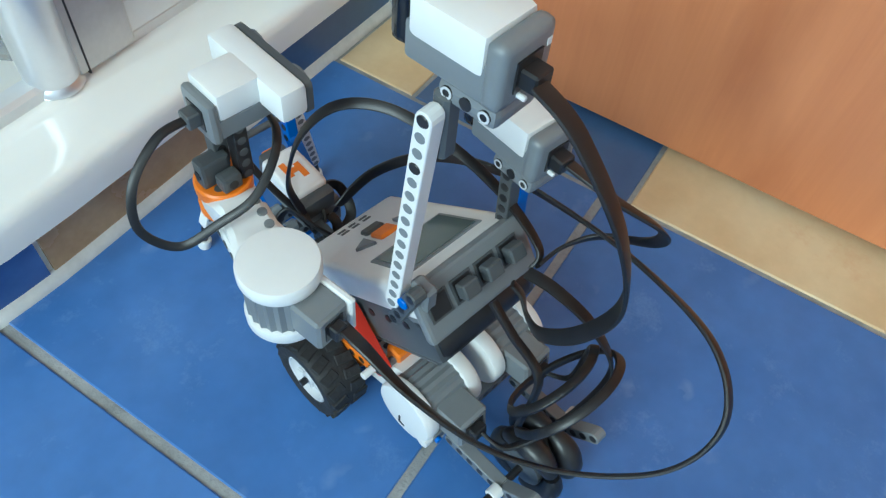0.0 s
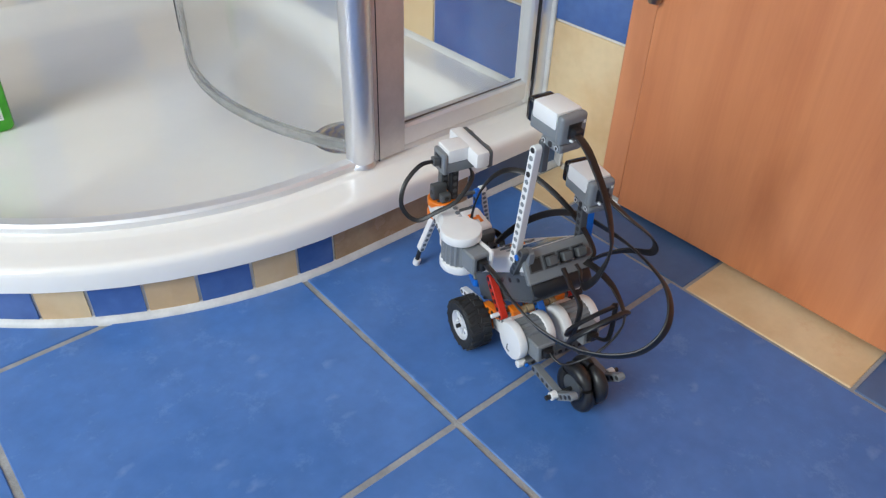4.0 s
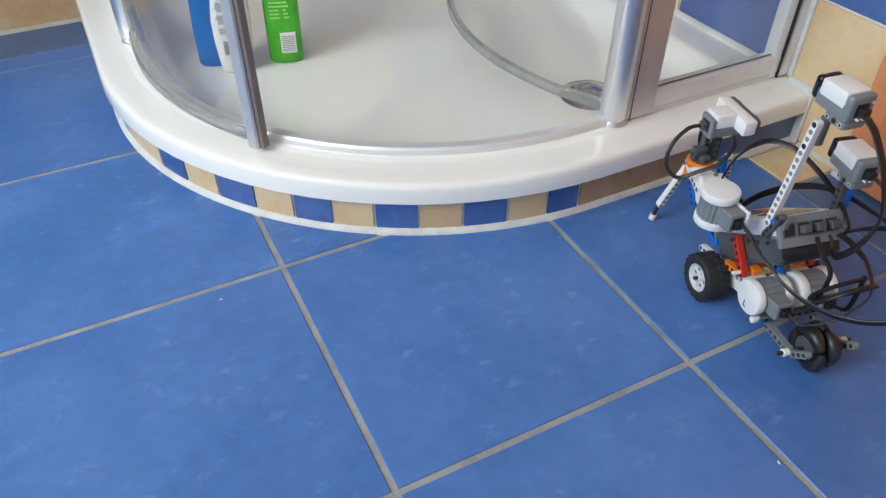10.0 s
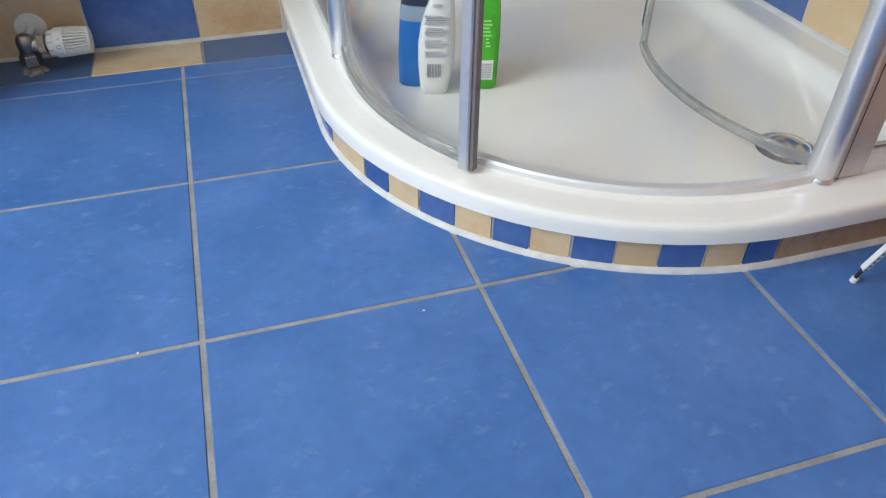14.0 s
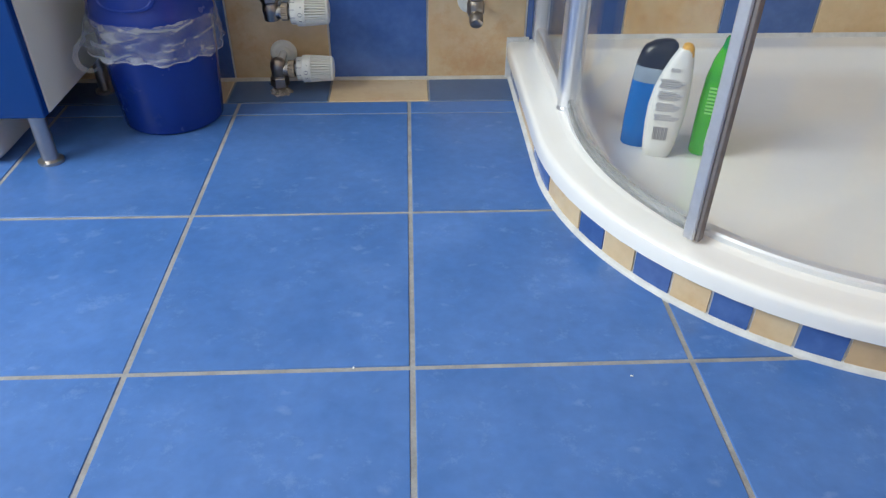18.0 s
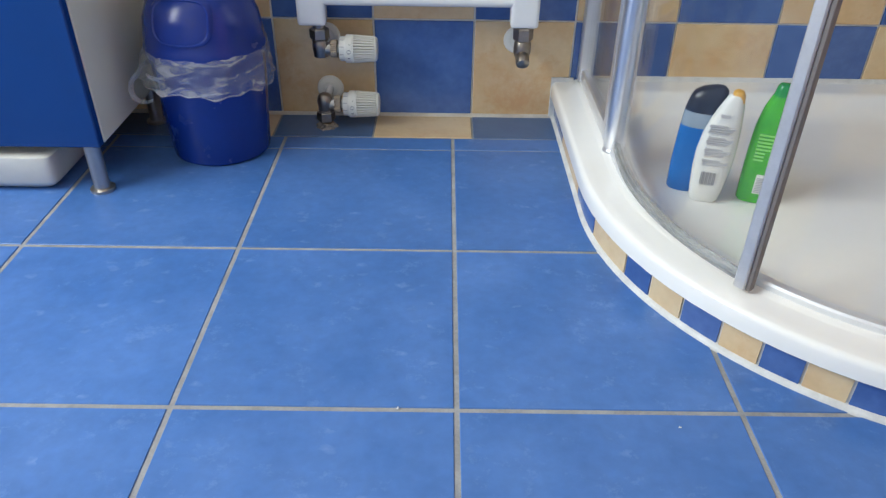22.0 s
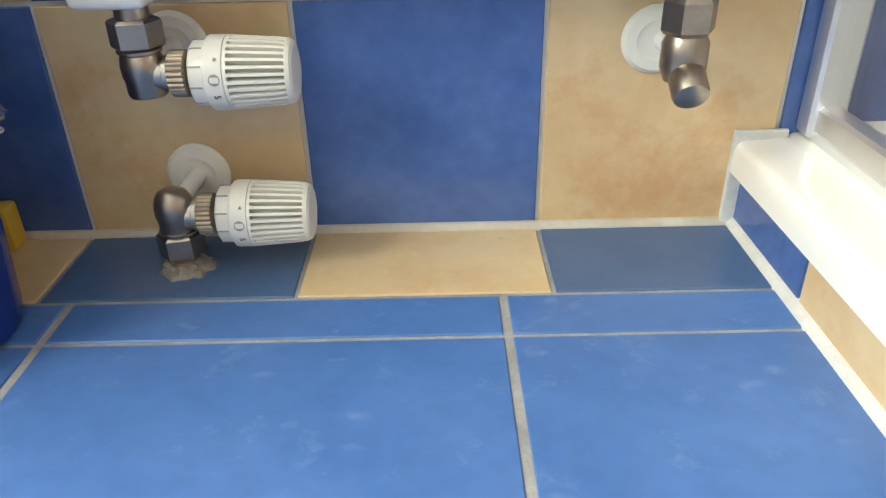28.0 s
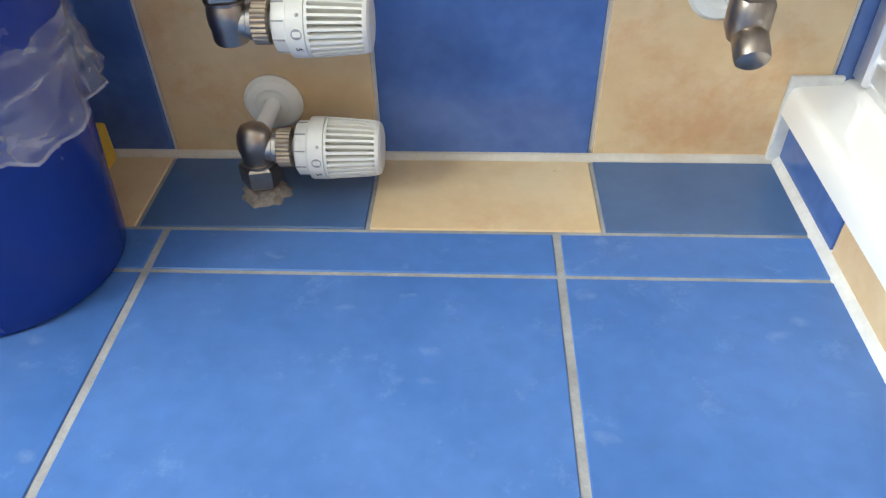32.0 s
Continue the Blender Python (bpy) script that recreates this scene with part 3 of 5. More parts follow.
pane("fixed_pane", 0.02, 0.315)
pane("fixed_pane", S_PIL + 0.05, S_END - 0.03)
pane("door_pane", 0.355, S_POST, d=DG, d1=0.022)
own(part("door_seal", rail(0.355, S_POST, DG, 0.010, ZT + 0.0105, ZT + 0.024, d1=0.022), GLASS_EDGE), cab)
own(part("wall_profile", upright(0.012, DG, 0.024, 0.03, ALU), ALU), cab)
own(part("wall_profile", upright(S_END - 0.011, DG, 0.022, 0.030, ALU), ALU), cab)
own(part("wall_profile", upright(S_END - 0.0295, DG, 0.013, 0.024, ALU), RAIL), cab)
own(part("profile_gasket", upright(S_END - 0.0225, DG, 0.0012, 0.0295, ALU, r=0.0003), RUBBER), cab)
own(part("profile_seal", box(XB - 0.004, YF + DG - 0.0225, ZT + 0.002, XB + 0.001, YF + DG - 0.0148, GZ1, r=0.0012), SILICONE), cab)
own(part("post", upright(0.300, DG, 0.022, 0.026, ALU), ALU), cab)
own(part("post", upright(S_PIL + 0.030, DG, 0.050, 0.027, ALU), ALU_MATT, label="wide dull silver profile"), cab)
own(part("post_gasket", upright(S_PIL + 0.0138, DG, 0.0014, 0.0280, ALU, r=0.0003), RUBBER), cab)
own(part("door_profile", upright(S_POST + 0.005, 0.021, 0.016, 0.017, ALU, r=0.002), ALU_MATT), cab)
# dark strip put in for the shade inside the profile's channel
own(part("door_profile_gasket", upright(S_POST + 0.0160, 0.0225, 0.006, 0.012, ALU, r=0.0008), CHANNEL), cab)
for s in (0.335, S_PIL - 0.004):
    p, nrm = along(s, DG)
    own(part("round_post", lathe([(0.0165, ZT + 0.006), (0.018, ZT + 0.009), (0.018, GZ1)], 24, Matrix.Translation(p)), ALU, label="round silver post", smooth=True), cab)
    own(part("post_foot", lathe([(0.0188, ZT), (0.0186, ZT + 0.0025), (0.0165, ZT + 0.006)], 24, Matrix.Translation(p)), ALU, smooth=True), cab)
# the curved door leaf, swung inwards
a0, a1 = Vector((0.807, -0.327, 0)), Vector((0.776, 0.072, 0))


def arc_pts(n=24):
    """A circle's arc between hinge and free edge, bulging 5 cm towards the entrance."""
    c, sag = (a1 - a0).length, 0.050
    rad_ = c * c / (8 * sag) + sag / 2
    side = Vector((a0.y - a1.y, a1.x - a0.x, 0)).normalized()
    mid = (a0 + a1) / 2 - side * (rad_ - sag)
    half = math.asin(c / 2 / rad_)
    u = (a1 - a0).normalized()
    return [mid + side * (rad_ * math.cos(t)) + u * (rad_ * math.sin(t)) for t in [half * (2 * k / n - 1) for k in range(n + 1)]]


AP = arc_pts()
for nm, w, z0, z1, mt in (("door_pane", 0.005, 0.098, GZ1, GLASS), ("door_seal", 0.009, 0.0885, 0.101, GLASS_EDGE)):
    rr = []
    for k, p in enumerate(AP):
        t = (AP[min(k + 1, len(AP) - 1)] - AP[max(k - 1, 0)]).normalized()
        nn = Vector((t.y, -t.x, 0)) * w / 2
        rr.append([p + nn + Vector((0, 0, z0)), p + nn + Vector((0, 0, z1)), p - nn + Vector((0, 0, z1)), p - nn + Vector((0, 0, z0))])
    ob = own(part(nm, loft(rr), mt, smooth=True), cab)
    ob.visible_shadow = nm != "door_pane"
own(part("door_edge_gasket", box(a1.x - 0.0045, a1.y + 0.0062, 0.125, a1.x - 0.0015, a1.y + 0.0085, GZ1), RUBBER), cab)
own(part("door_edge_seal", box(a1.x - 0.004, a1.y - 0.006, 0.0885, a1.x + 0.004, a1.y + 0.006, GZ1, r=0.001), GLASS_EDGE), cab)

# ---- door in the east wall ----
door = structure(empty("door_1", (XB, (DY0 + DY1) / 2, 0)), "closed alder veneer door in a matching frame", "door")
own(part("architrave", box(XB - 0.020, DY1 - 0.028, 0.012, XB + 0.02, DY1 + 0.008, DZ + 0.05, r=0.002), DOOR_EDGE, label="lighter alder frame board"), door)
own(part("architrave", box(XB - 0.020, DY0 - 0.008, 0.012, XB + 0.02, DY0 + 0.028, DZ + 0.05, r=0.002), DOOR_EDGE), door)
own(part("architrave", box(XB - 0.020, DY0 + 0.0282, DZ - 0.02, XB + 0.02, DY1 - 0.0282, DZ + 0.05, r=0.002), DOOR_EDGE), door)
leaf = own(part("door_leaf", box(XB - 0.026, DY0 + 0.0295, 0.008, XB + 0.014, DY1 - 0.0295, DZ - 0.022, r=0.002), DOOR_WOOD), door)
for z in (0.28, 1.75):
    own(part("hinge", lathe([(0.0, z), (0.006, z), (0.0075, z + 0.002), (0.0075, z + 0.11), (0.006, z + 0.112), (0, z + 0.112)], 16, Matrix.Translation((XB - 0.034, DY1 - 0.030, 0))), NICKEL, smooth=True), door)
bm = lathe([(0, 0), (0.009, 0), (0.009, 0.045), (0.011, 0.05), (0, 0.05)], 16, Matrix.Translation((XB - 0.026, DY0 + 0.12, 1.05)) @ Matrix.Rotation(radians(-90), 4, "Y"))
box(XB - 0.078, DY0 + 0.11, 1.041, XB - 0.062, DY0 + 0.24, 1.059, r=0.006, seg=2, bm=bm)
own(part("door_handle", bm, CHROME, smooth=True), door)
own(part("frame_plinth", box(XB - 0.022, DY1 - 0.030, -0.001, XB - 0.001, DY1 + 0.012, 0.0075, r=0.002), SILICONE, label="white sealant at the door frame"), door)

# ---- radiator with its valves ----
rad = tagged(empty("radiator", (-0.07, YA, 0.21)), "white tubular towel radiator hung on the tiled wall", "radiator")
RY = YA - 0.062
for x in (-0.273, 0.133):
    own(part("upright", box(x - 0.027, RY - 0.018, 0.213, x + 0.027, RY + 0.018, 1.35, r=0.008, seg=3), ENAMEL, smooth=True), rad)
z = 0.262
while z < 1.33:
    own(part("tube", lathe([(0.0115, -0.18), (0.0115, 0.18)], 20, Matrix.Translation((-0.07, RY - 0.006, z)) @ Matrix.Rotation(radians(90), 4, "Y")), ENAMEL, smooth=True), rad)
    z += 0.04 if round((z - 0.262) / 0.04) % 6 != 5 else 0.12
for x in (-0.25, 0.11):
    own(part("bracket", box(x - 0.01, RY + 0.018, 1.2, x + 0.01, YA + 0.002, 1.225, r=0.002), ENAMEL), rad)


def letters(txt, size, m, material, parent, name="marking"):
    cu = bpy.data.curves.new(name, "FONT")
    cu.body, cu.size, cu.extrude = txt, size, 0.0002
    cu.align_x, cu.align_y = "CENTER", "CENTER"
    tmp = bpy.data.objects.new(name, cu)
    me = bpy.data.meshes.new_from_object(tmp)
    bpy.data.objects.remove(tmp)
    me.materials.clear()
    me.materials.append(material)
    me.transform(m)
    return own(new(name, me), parent)


def valve(z, lower):
    th = tagged(empty("radiator_valve", (-0.262, RY, z)), "nickel valve with white ribbed head" + (" above the floor pipe" if lower else " under the radiator"), "radiator valve", group="radiator valves")
    T = Matrix.Translation((-0.262, RY, z))
    X = T @ Matrix.Rotation(radians(90), 4, "Y") @ Matrix.Translation((0, 0, -0.010))
    # elbow body with its branch, hex nut, coarse union ring
    own(part("valve_body", lathe([(0, -0.016), (0.0135, -0.0155), (0.0145, -0.013), (0.0145, -0.004), (0.0158, 0.000), (0.0160, 0.008), (0.0148, 0.014), (0.0118, 0.0195), (0.0066, 0.0225), (0, 0.0235)], 28, T), NICKEL, smooth=True), th)
    own(part("hex_nut", lathe([(0.0165, -0.0105), (0.0190, -0.0085), (0.0190, 0.0085), (0.0165, 0.0105)], 6, T @ Matrix.Translation((0, 0, -0.0255 if lower else 0.0300)) @ Matrix.Rotation(radians(12), 4, "Z")), NICKEL), th)
    own(part("collar_ring", lathe([(0.0142, -0.0015), (0.0160, -0.0010), (0.0160, 0.0010), (0.0142, 0.0015)], 28, T @ Matrix.Translation((0, 0, -0.0135 if lower else 0.0180))), NICKEL, smooth=True), th)
    own(part("sleeve", lathe([(0.0138, 0.008), (0.0138, 0.0150), (0.0120, 0.0165), (0.0120, 0.0255), (0.0136, 0.0265), (0.0136, 0.0300), (0.0120, 0.0305)], 28, X), STEEL, smooth=True), th)
    n = 96
    rr = []
    for zz, r in ((0.0300, 0.0150), (0.0310, 0.0172), (0.0425, 0.0172), (0.0435, 0.0150)):
        ring_ = []
        for k in range(n):
            q = r - (0.0013 if k % 4 == 3 else 0.0004 if k % 4 in (0, 2) else 0.0)
            ring_.append(X @ Vector((q * math.cos(2 * math.pi * k / n), q * math.sin(2 * math.pi * k / n), zz)))
        rr.append(ring_)
    own(part("knurled_ring", loft(rr), BRONZE), th)
    own(part("spindle", lathe([(0.0085, 0.0430), (0.0085, 0.0500)], 20, X), HEAD_W, smooth=True), th)
    # dark disc put in for the shade of the gap round the spindle
    own(part("spindle_gap", lathe([(0.0125, 0.0462), (0.0125, 0.0472)], 20, X), RUBBER), th)
    own(part("head_collar", lathe([(0.012, 0.0475), (0.0215, 0.0480), (0.0234, 0.0495), (0.0236, 0.0585), (0.0240, 0.0595), (0.0268, 0.0605), (0.0272, 0.0620), (0.0272, 0.0735), (0.0255, 0.0740)], 48, X), HEAD_W, smooth=True), th)
    # slightly raised grey bars put the slots' shade into colour
    for k in range(10):
        a = 2 * math.pi * (k + 0.3) / 10
        own(part("collar_slot", box(-0.0006, 0.0232, 0.0490, 0.0006, 0.0241, 0.0580, m=X @ Matrix.Rotation(a, 4, "Z")), PRINT), th)
    n = 150
    rr = []
    for zz, r, dip in ((0.0735, 0.0245, 0.0), (0.0742, 0.0268, 0.0), (0.0765, 0.0269, 0.0), (0.0768, 0.0269, 1.0), (0.110, 0.0246, 1.0), (0.1165, 0.0236, 1.0), (0.1168, 0.0236, 0.0), (0.1200, 0.0222, 0.0), (0.1215, 0.0190, 0.0), (0.1215, 0.006, 0.0)):
        rr.append([X @ Vector(((r - 0.0085 * dip * (k % 5 < 2)) * math.cos(2 * math.pi * k / n), (r - 0.0085 * dip * (k % 5 < 2)) * math.sin(2 * math.pi * k / n), zz)) for k in range(n)])
    own(part("thermostat_head", loft(rr), HEAD_W, label="white ribbed thermostat head"), th)
    for ang, txt in ((24, "5"), (-34, "*")):
        a = radians(ang)
        rot = Matrix.Rotation(a, 4, "X")
        letters(txt, 0.0068, T @ rot @ Matrix.Translation((0.0580, -0.0273, 0)) @ Matrix.Rotation(radians(90), 4, "X") @ Matrix.Rotation(radians(-90), 4, "Z"), INK, th)
    ring_m = T @ Matrix.Rotation(radians(-4), 4, "X") @ Matrix.Translation((0.0580, -0.0271, 0)) @ Matrix.Rotation(radians(90), 4, "X")
    own(part("marking", lathe([(0.0042, 0), (0.0042, 0.0003), (0.0034, 0.0003), (0.0034, 0)], 20, ring_m), PRINT), th)
    up = 0.010 if lower else 0.006
    own(part("wall_pipe", lathe([(0.0078, 0.0), (0.0078, YA - RY)], 18, T @ Matrix.Translation((0.004, 0.0, up)) @ Matrix.Rotation(radians(-90), 4, "X")), ENAMEL, smooth=True), th)
    own(part("wall_rosette", lathe([(0.0275, 0.0), (0.0275, 0.002), (0.024, 0.006), (0.016, 0.0072), (0.015, 0.0064), (0.0105, 0.0064)], 36, T @ Matrix.Translation((0.004, YA - RY - 0.0005, up)) @ Matrix.Rotation(radians(90), 4, "X")), HEAD_W, smooth=True), th)
    return th


valve(0.050, True)
valve(0.165, False)
own(part("valve_tail", lathe([(0.012, 0.188), (0.012, 0.214)], 18, Matrix.Translation((-0.262, RY, 0))), NICKEL, smooth=True), rad)
stub = tagged(empty("floor_pipe", (-0.262, RY, 0)), "old pipe end set in crumbling mortar in the floor", "pipe")
own(part("pipe", lathe([(0.0125, -0.02), (0.0125, 0.006), (0.0138, 0.0065), (0.0138, 0.0095), (0.0122, 0.0100), (0.0122, 0.0125), (0.0135, 0.0130), (0.0135, 0.0160)], 24, Matrix.Translation((-0.262, RY, 0))), RUST, label="rusty ringed pipe end"), stub)
rg = random.Random(5)
rr = []
for z, r in ((-0.002, 0.0235), (0.002, 0.0195), (0.004, 0.0172), (0.007, 0.0155), (0.009, 0.0145), (0.010, 0.0128)):
    rr.append([(-0.262 + r * rg.uniform(0.85, 1.25) * math.cos(k * 0.2618), RY + r * rg.uniform(0.85, 1.2) * math.sin(k * 0.2618), z + rg.uniform(-0.001, 0.001)) for k in range(24)])
own(part("mortar", loft(rr), MORTAR), stub)
ret = tagged(empty("return_valve", (0.133, RY, 0.19)), "nickel lockshield valve under the radiator", "radiator valve")
own(part("hex_nut", lathe([(0.017, 0.186), (0.0195, 0.189), (0.0195, 0.209), (0.017, 0.2125)], 6, Matrix.Translation((0.133, RY, 0))), NICKEL), ret)
own(part("valve_body", lathe([(0, 0.150), (0.013, 0.152), (0.017, 0.162), (0.017, 0.180), (0.013, 0.188)], 24, Matrix.Translation((0.133, RY, 0))), NICKEL, smooth=True), ret)
own(part("cap", lathe([(0.0, 0.037), (0.009, 0.0365), (0.0125, 0.034), (0.0135, 0.030), (0.0135, 0.015), (0.011, 0.012)], 24, Matrix.Translation((0.133, RY, 0.166)) @ Matrix.Rotation(radians(122), 4, "X")), NICKEL, smooth=True), ret)
own(part("wall_pipe", lathe([(0.0075, 0.0), (0.0075, YA - RY)], 18, Matrix.Translation((0.133, RY, 0.168)) @ Matrix.Rotation(radians(-90), 4, "X")), ENAMEL, smooth=True), ret)
own(part("wall_rosette", lathe([(0.0275, 0.0), (0.0275, 0.002), (0.024, 0.006), (0.016, 0.0072), (0.015, 0.0064), (0.0105, 0.0064)], 36, Matrix.Translation((0.128, YA - 0.0005, 0.168)) @ Matrix.Rotation(radians(90), 4, "X")), HEAD_W, smooth=True), ret)

# ---- swing-lid bin with its bag ----
BX, BY = -0.452, 0.360
wbin = tagged(empty("waste_bin", (BX, BY, 0)), "blue plastic swing-lid bin beside the radiator", "waste bin")
T = Matrix.Translation((BX, BY, 0))
own(part("bucket", lathe([(0, 0.0), (0.086, 0.0), (0.0905, 0.003), (0.0915, 0.008), (0.100, 0.135), (0.103, 0.205), (0.105, 0.212), (0.101, 0.212)], 56, T), BIN_BLUE, smooth=True), wbin)
own(part("lid", lathe([(0.108, 0.198), (0.1085, 0.214), (0.106, 0.219), (0.104, 0.235), (0.100, 0.262), (0.090, 0.288), (0.072, 0.308), (0.045, 0.320), (0, 0.324)], 56, T), BIN_BLUE, smooth=True), wbin)
n = 28
flap = []
for k in range(n):
    a = 2 * math.pi * k / n
    u, v = 0.052 * abs(math.cos(a)) ** 0.6 * (1 if math.cos(a) > 0 else -1), 0.045 * abs(math.sin(a)) ** 0.6 * (1 if math.sin(a) > 0 else -1)
    flap.append((u, v))


def lid_at(u, v, out):
    """A point of the lid's dome in front, u to the side, v up."""
    z = 0.268 + v * 0.8
    prof = [(0.235, 0.104), (0.262, 0.100), (0.288, 0.090), (0.308, 0.072), (0.320, 0.045)]
    r = float(np.interp(z, [p[0] for p in prof], [p[1] for p in prof])) + out
    a = math.asin(max(-0.9, min(0.9, u / max(r, 0.05)))) - 0.12
    return (BX + r * math.sin(a), BY - r * math.cos(a), z)


bm = loft([[lid_at(u * 1.06, v * 1.06, 0.0005) for u, v in flap], [lid_at(u * 1.03, v * 1.03, 0.003) for u, v in flap], [lid_at(u * 0.95, v * 0.95, 0.003) for u, v in flap], [lid_at(u * 0.9, v * 0.9, 0.0008) for u, v in flap]], caps=False)
own(part("flap_rim", bm, BIN_BLUE, smooth=True), wbin)
bag = tagged(empty("bin_bag", (BX, BY, 0.2)), "clear crumpled bin bag folded over the blue bin's rim", "bin bag")
rg = random.Random(11)
n = 120
rr = []
fold = [0.5 * math.sin(k * 0.37) + 0.5 * math.sin(k * 0.83 + 1) + 0.35 * math.sin(k * 1.9 + 2) for k in range(n)]
for q, (z, r, amp) in enumerate(((0.213, 0.1065, 0.0), (0.207, 0.1095, 0.002), (0.197, 0.1105, 0.004), (0.185, 0.1115, 0.006), (0.172, 0.113, 0.008), (0.160, 0.1145, 0.009))):
    ring = []
    for k in range(n):
        a = 2 * math.pi * k / n
        w = 0.5 * (1 + math.sin(a * 1.0 + 2.2))
        rr_ = r + amp * fold[(k + q * 2) % n] * 0.8 + rg.uniform(-1, 1) * amp * 0.07 + 0.012 * (q / 5) * max(0, math.cos(a - radians(200))) ** 3
        ring.append((BX + rr_ * math.cos(a), BY + rr_ * math.sin(a), z - 0.018 * (q / 5) * w + 0.0032 * fold[k] * (q / 5)))
    rr.append(ring)
hem = rr[-1]
own(part("bag_film", loft(rr, caps=False), BAG, smooth=True), bag)
own(part("bag_hem", sweep([hem[k] for k in range(0, n, 2)] + [hem[0]], 0.0026, 0.0010, res=2, n=6), BAG_HEM, smooth=True), bag)
own(part("bag_knot", sweep([(BX - 0.112, BY - 0.045, 0.17), (BX - 0.128, BY - 0.058, 0.150), (BX - 0.126, BY - 0.066, 0.128), (BX - 0.108, BY - 0.068, 0.118), (BX - 0.09, BY - 0.075, 0.124)], 0.010, 0.003, res=8), BAG_HEM, smooth=True), bag)
brush = tagged(empty("cleaning_pad", (-0.429, YA - 0.02, 0)), "small yellow plastic cleaning pad standing behind the bin", "cleaning pad")
own(part("pad", box(-0.437, YA - 0.030, 0.0005, -0.4215, YA - 0.008, 0.042, r=0.004, seg=2), YELLOW), brush)

# ---- vanity cabinet ----
KX, KY, KZ = -0.597, 0.168, 0.088
van = tagged(empty("vanity_cabinet", (KX - 0.3, KY + 0.17, 0)), "blue-fronted white bathroom cabinet on metal legs", "cabinet")
# the unseen left third and the extra height are added to shade the bin corner
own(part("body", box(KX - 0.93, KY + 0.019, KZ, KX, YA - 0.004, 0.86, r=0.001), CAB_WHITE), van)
for k in range(3):
    d0 = own(part("cabinet_door", box(KX - 0.31 * (k + 1) + 0.0015, KY, KZ - 0.002, KX - 0.31 * k - 0.0015, KY + 0.0185, 0.85, r=0.002), CAB_BLUE), van)
    own(part("handle", box(KX - 0.31 * (k + 1) + (0.03 if k % 2 == 0 else 0.27), KY - 0.028, 0.55, KX - 0.31 * (k + 1) + (0.042 if k % 2 == 0 else 0.282), KY - 0.002, 0.68, r=0.005, seg=2), CHROME), d0)
for x in (KX - 0.022, KX - 0.90):
    for y in (KY + 0.012, YA - 0.05):
        own(part("leg", lathe([(0.0, 0.0), (0.021, 0.0), (0.021, 0.005), (0.0135, 0.007), (0.0135, KZ - 0.0005)], 24, Matrix.Translation((x, y, 0))), STEEL, smooth=True), van)
pan = tagged(empty("white_tub", (-0.86, 0.28, 0)), "white plastic foot tub pushed under the cabinet", "tub")
own(part("tub", loft([[(-0.86 + (0.17 - i) * cx_, 0.29 + (0.125 - i) * cy_, z) for cx_, cy_ in [(math.copysign(abs(math.cos(a)) ** 0.10, math.cos(a)), math.copysign(abs(math.sin(a)) ** 0.10, math.sin(a))) for a in [2 * math.pi * (k + 0.5) / 40 for k in range(40)]]]
                  for i, z in ((0.022, 0.0), (0.018, 0.002), (0.006, 0.012), (0.003, 0.018), (0.0, 0.062), (0.001, 0.066), (0.006, 0.068), (0.02, 0.068))]), TUB, smooth=True), pan)

# ---- bottles in the tray ----


def oval(cx, cy, w, d, z, n=32, p=0.75):
    out = []
    for k in range(n):
        a = 2 * math.pi * k / n
        out.append((cx + w * math.copysign(abs(math.cos(a)) ** p, math.cos(a)), cy + d * math.copysign(abs(math.sin(a)) ** p, math.sin(a)), z))
    return out


def bottle(name, label, x, y, rz, body, prof, cap, capprof, lean=0.0, extras=()):
    th = tagged(empty(name, (x, y, 0.0435), rz), label, "bottle", group="shower bottles")
    L = Matrix.Rotation(radians(lean), 4, "Y")

    def add(nm, pr, m):
        bm = loft([oval(cx, 0, w, d, z) for z, w, d, cx in pr])
        bmesh.ops.transform(bm, matrix=L, verts=bm.verts)
        return part(nm, bm, m, th, smooth=True)
    add("body", prof, body)
    if cap:
        add("cap", capprof, cap)
    for nm, (x0, z0, x1, z1), yy, m in extras:
        bm = box(x0, -yy - 0.0008, z0, x1, -yy + 0.002, z1)
        bmesh.ops.transform(bm, matrix=L, verts=bm.verts)
        part(nm, bm, m, th)
    return th


bars = [("printed_line", (-0.017 + 0.0012 * ((k * 5) % 3), 0.133 - 0.0036 * k - 0.005 * (k // 4), 0.010 + 0.004 * ((k * 7) % 4), 0.1358 - 0.0036 * k - 0.005 * (k // 4)), 0.0176, BOT_PRINT) for k in range(15)]
codes = [("barcode_bar", (-0.013 + 0.0026 * k, 0.034, -0.0117 + 0.0026 * k + 0.0006 * (k % 2), 0.056), 0.0176, PRINT) for k in range(9)]
bottle("shampoo_bottle", "white shampoo bottle with grey printed lines and a yellow cap edge", 0.408, 0.100, -14, BOT_WHITE,
       [(0.0, 0.0195, 0.013, 0), (0.004, 0.0230, 0.015, 0), (0.025, 0.0260, 0.0168, 0.001), (0.055, 0.0290, 0.0178, 0.002), (0.085, 0.0298, 0.018, 0.003), (0.115, 0.0275, 0.017, 0.005), (0.140, 0.0230, 0.0155, 0.008), (0.160, 0.0180, 0.0135, 0.011), (0.176, 0.0125, 0.0115, 0.0135), (0.182, 0.0100, 0.0100, 0.0145)],
       ORANGE_CAP, [(0.170, 0.0105, 0.0112, 0.0165), (0.182, 0.0092, 0.0100, 0.0165), (0.187, 0.0070, 0.0080, 0.0160), (0.189, 0.003, 0.004, 0.0155)], lean=0.5, extras=bars + codes + [("print_block", (-0.004, 0.148, 0.010, 0.153), 0.0152, BOT_PRINT)])
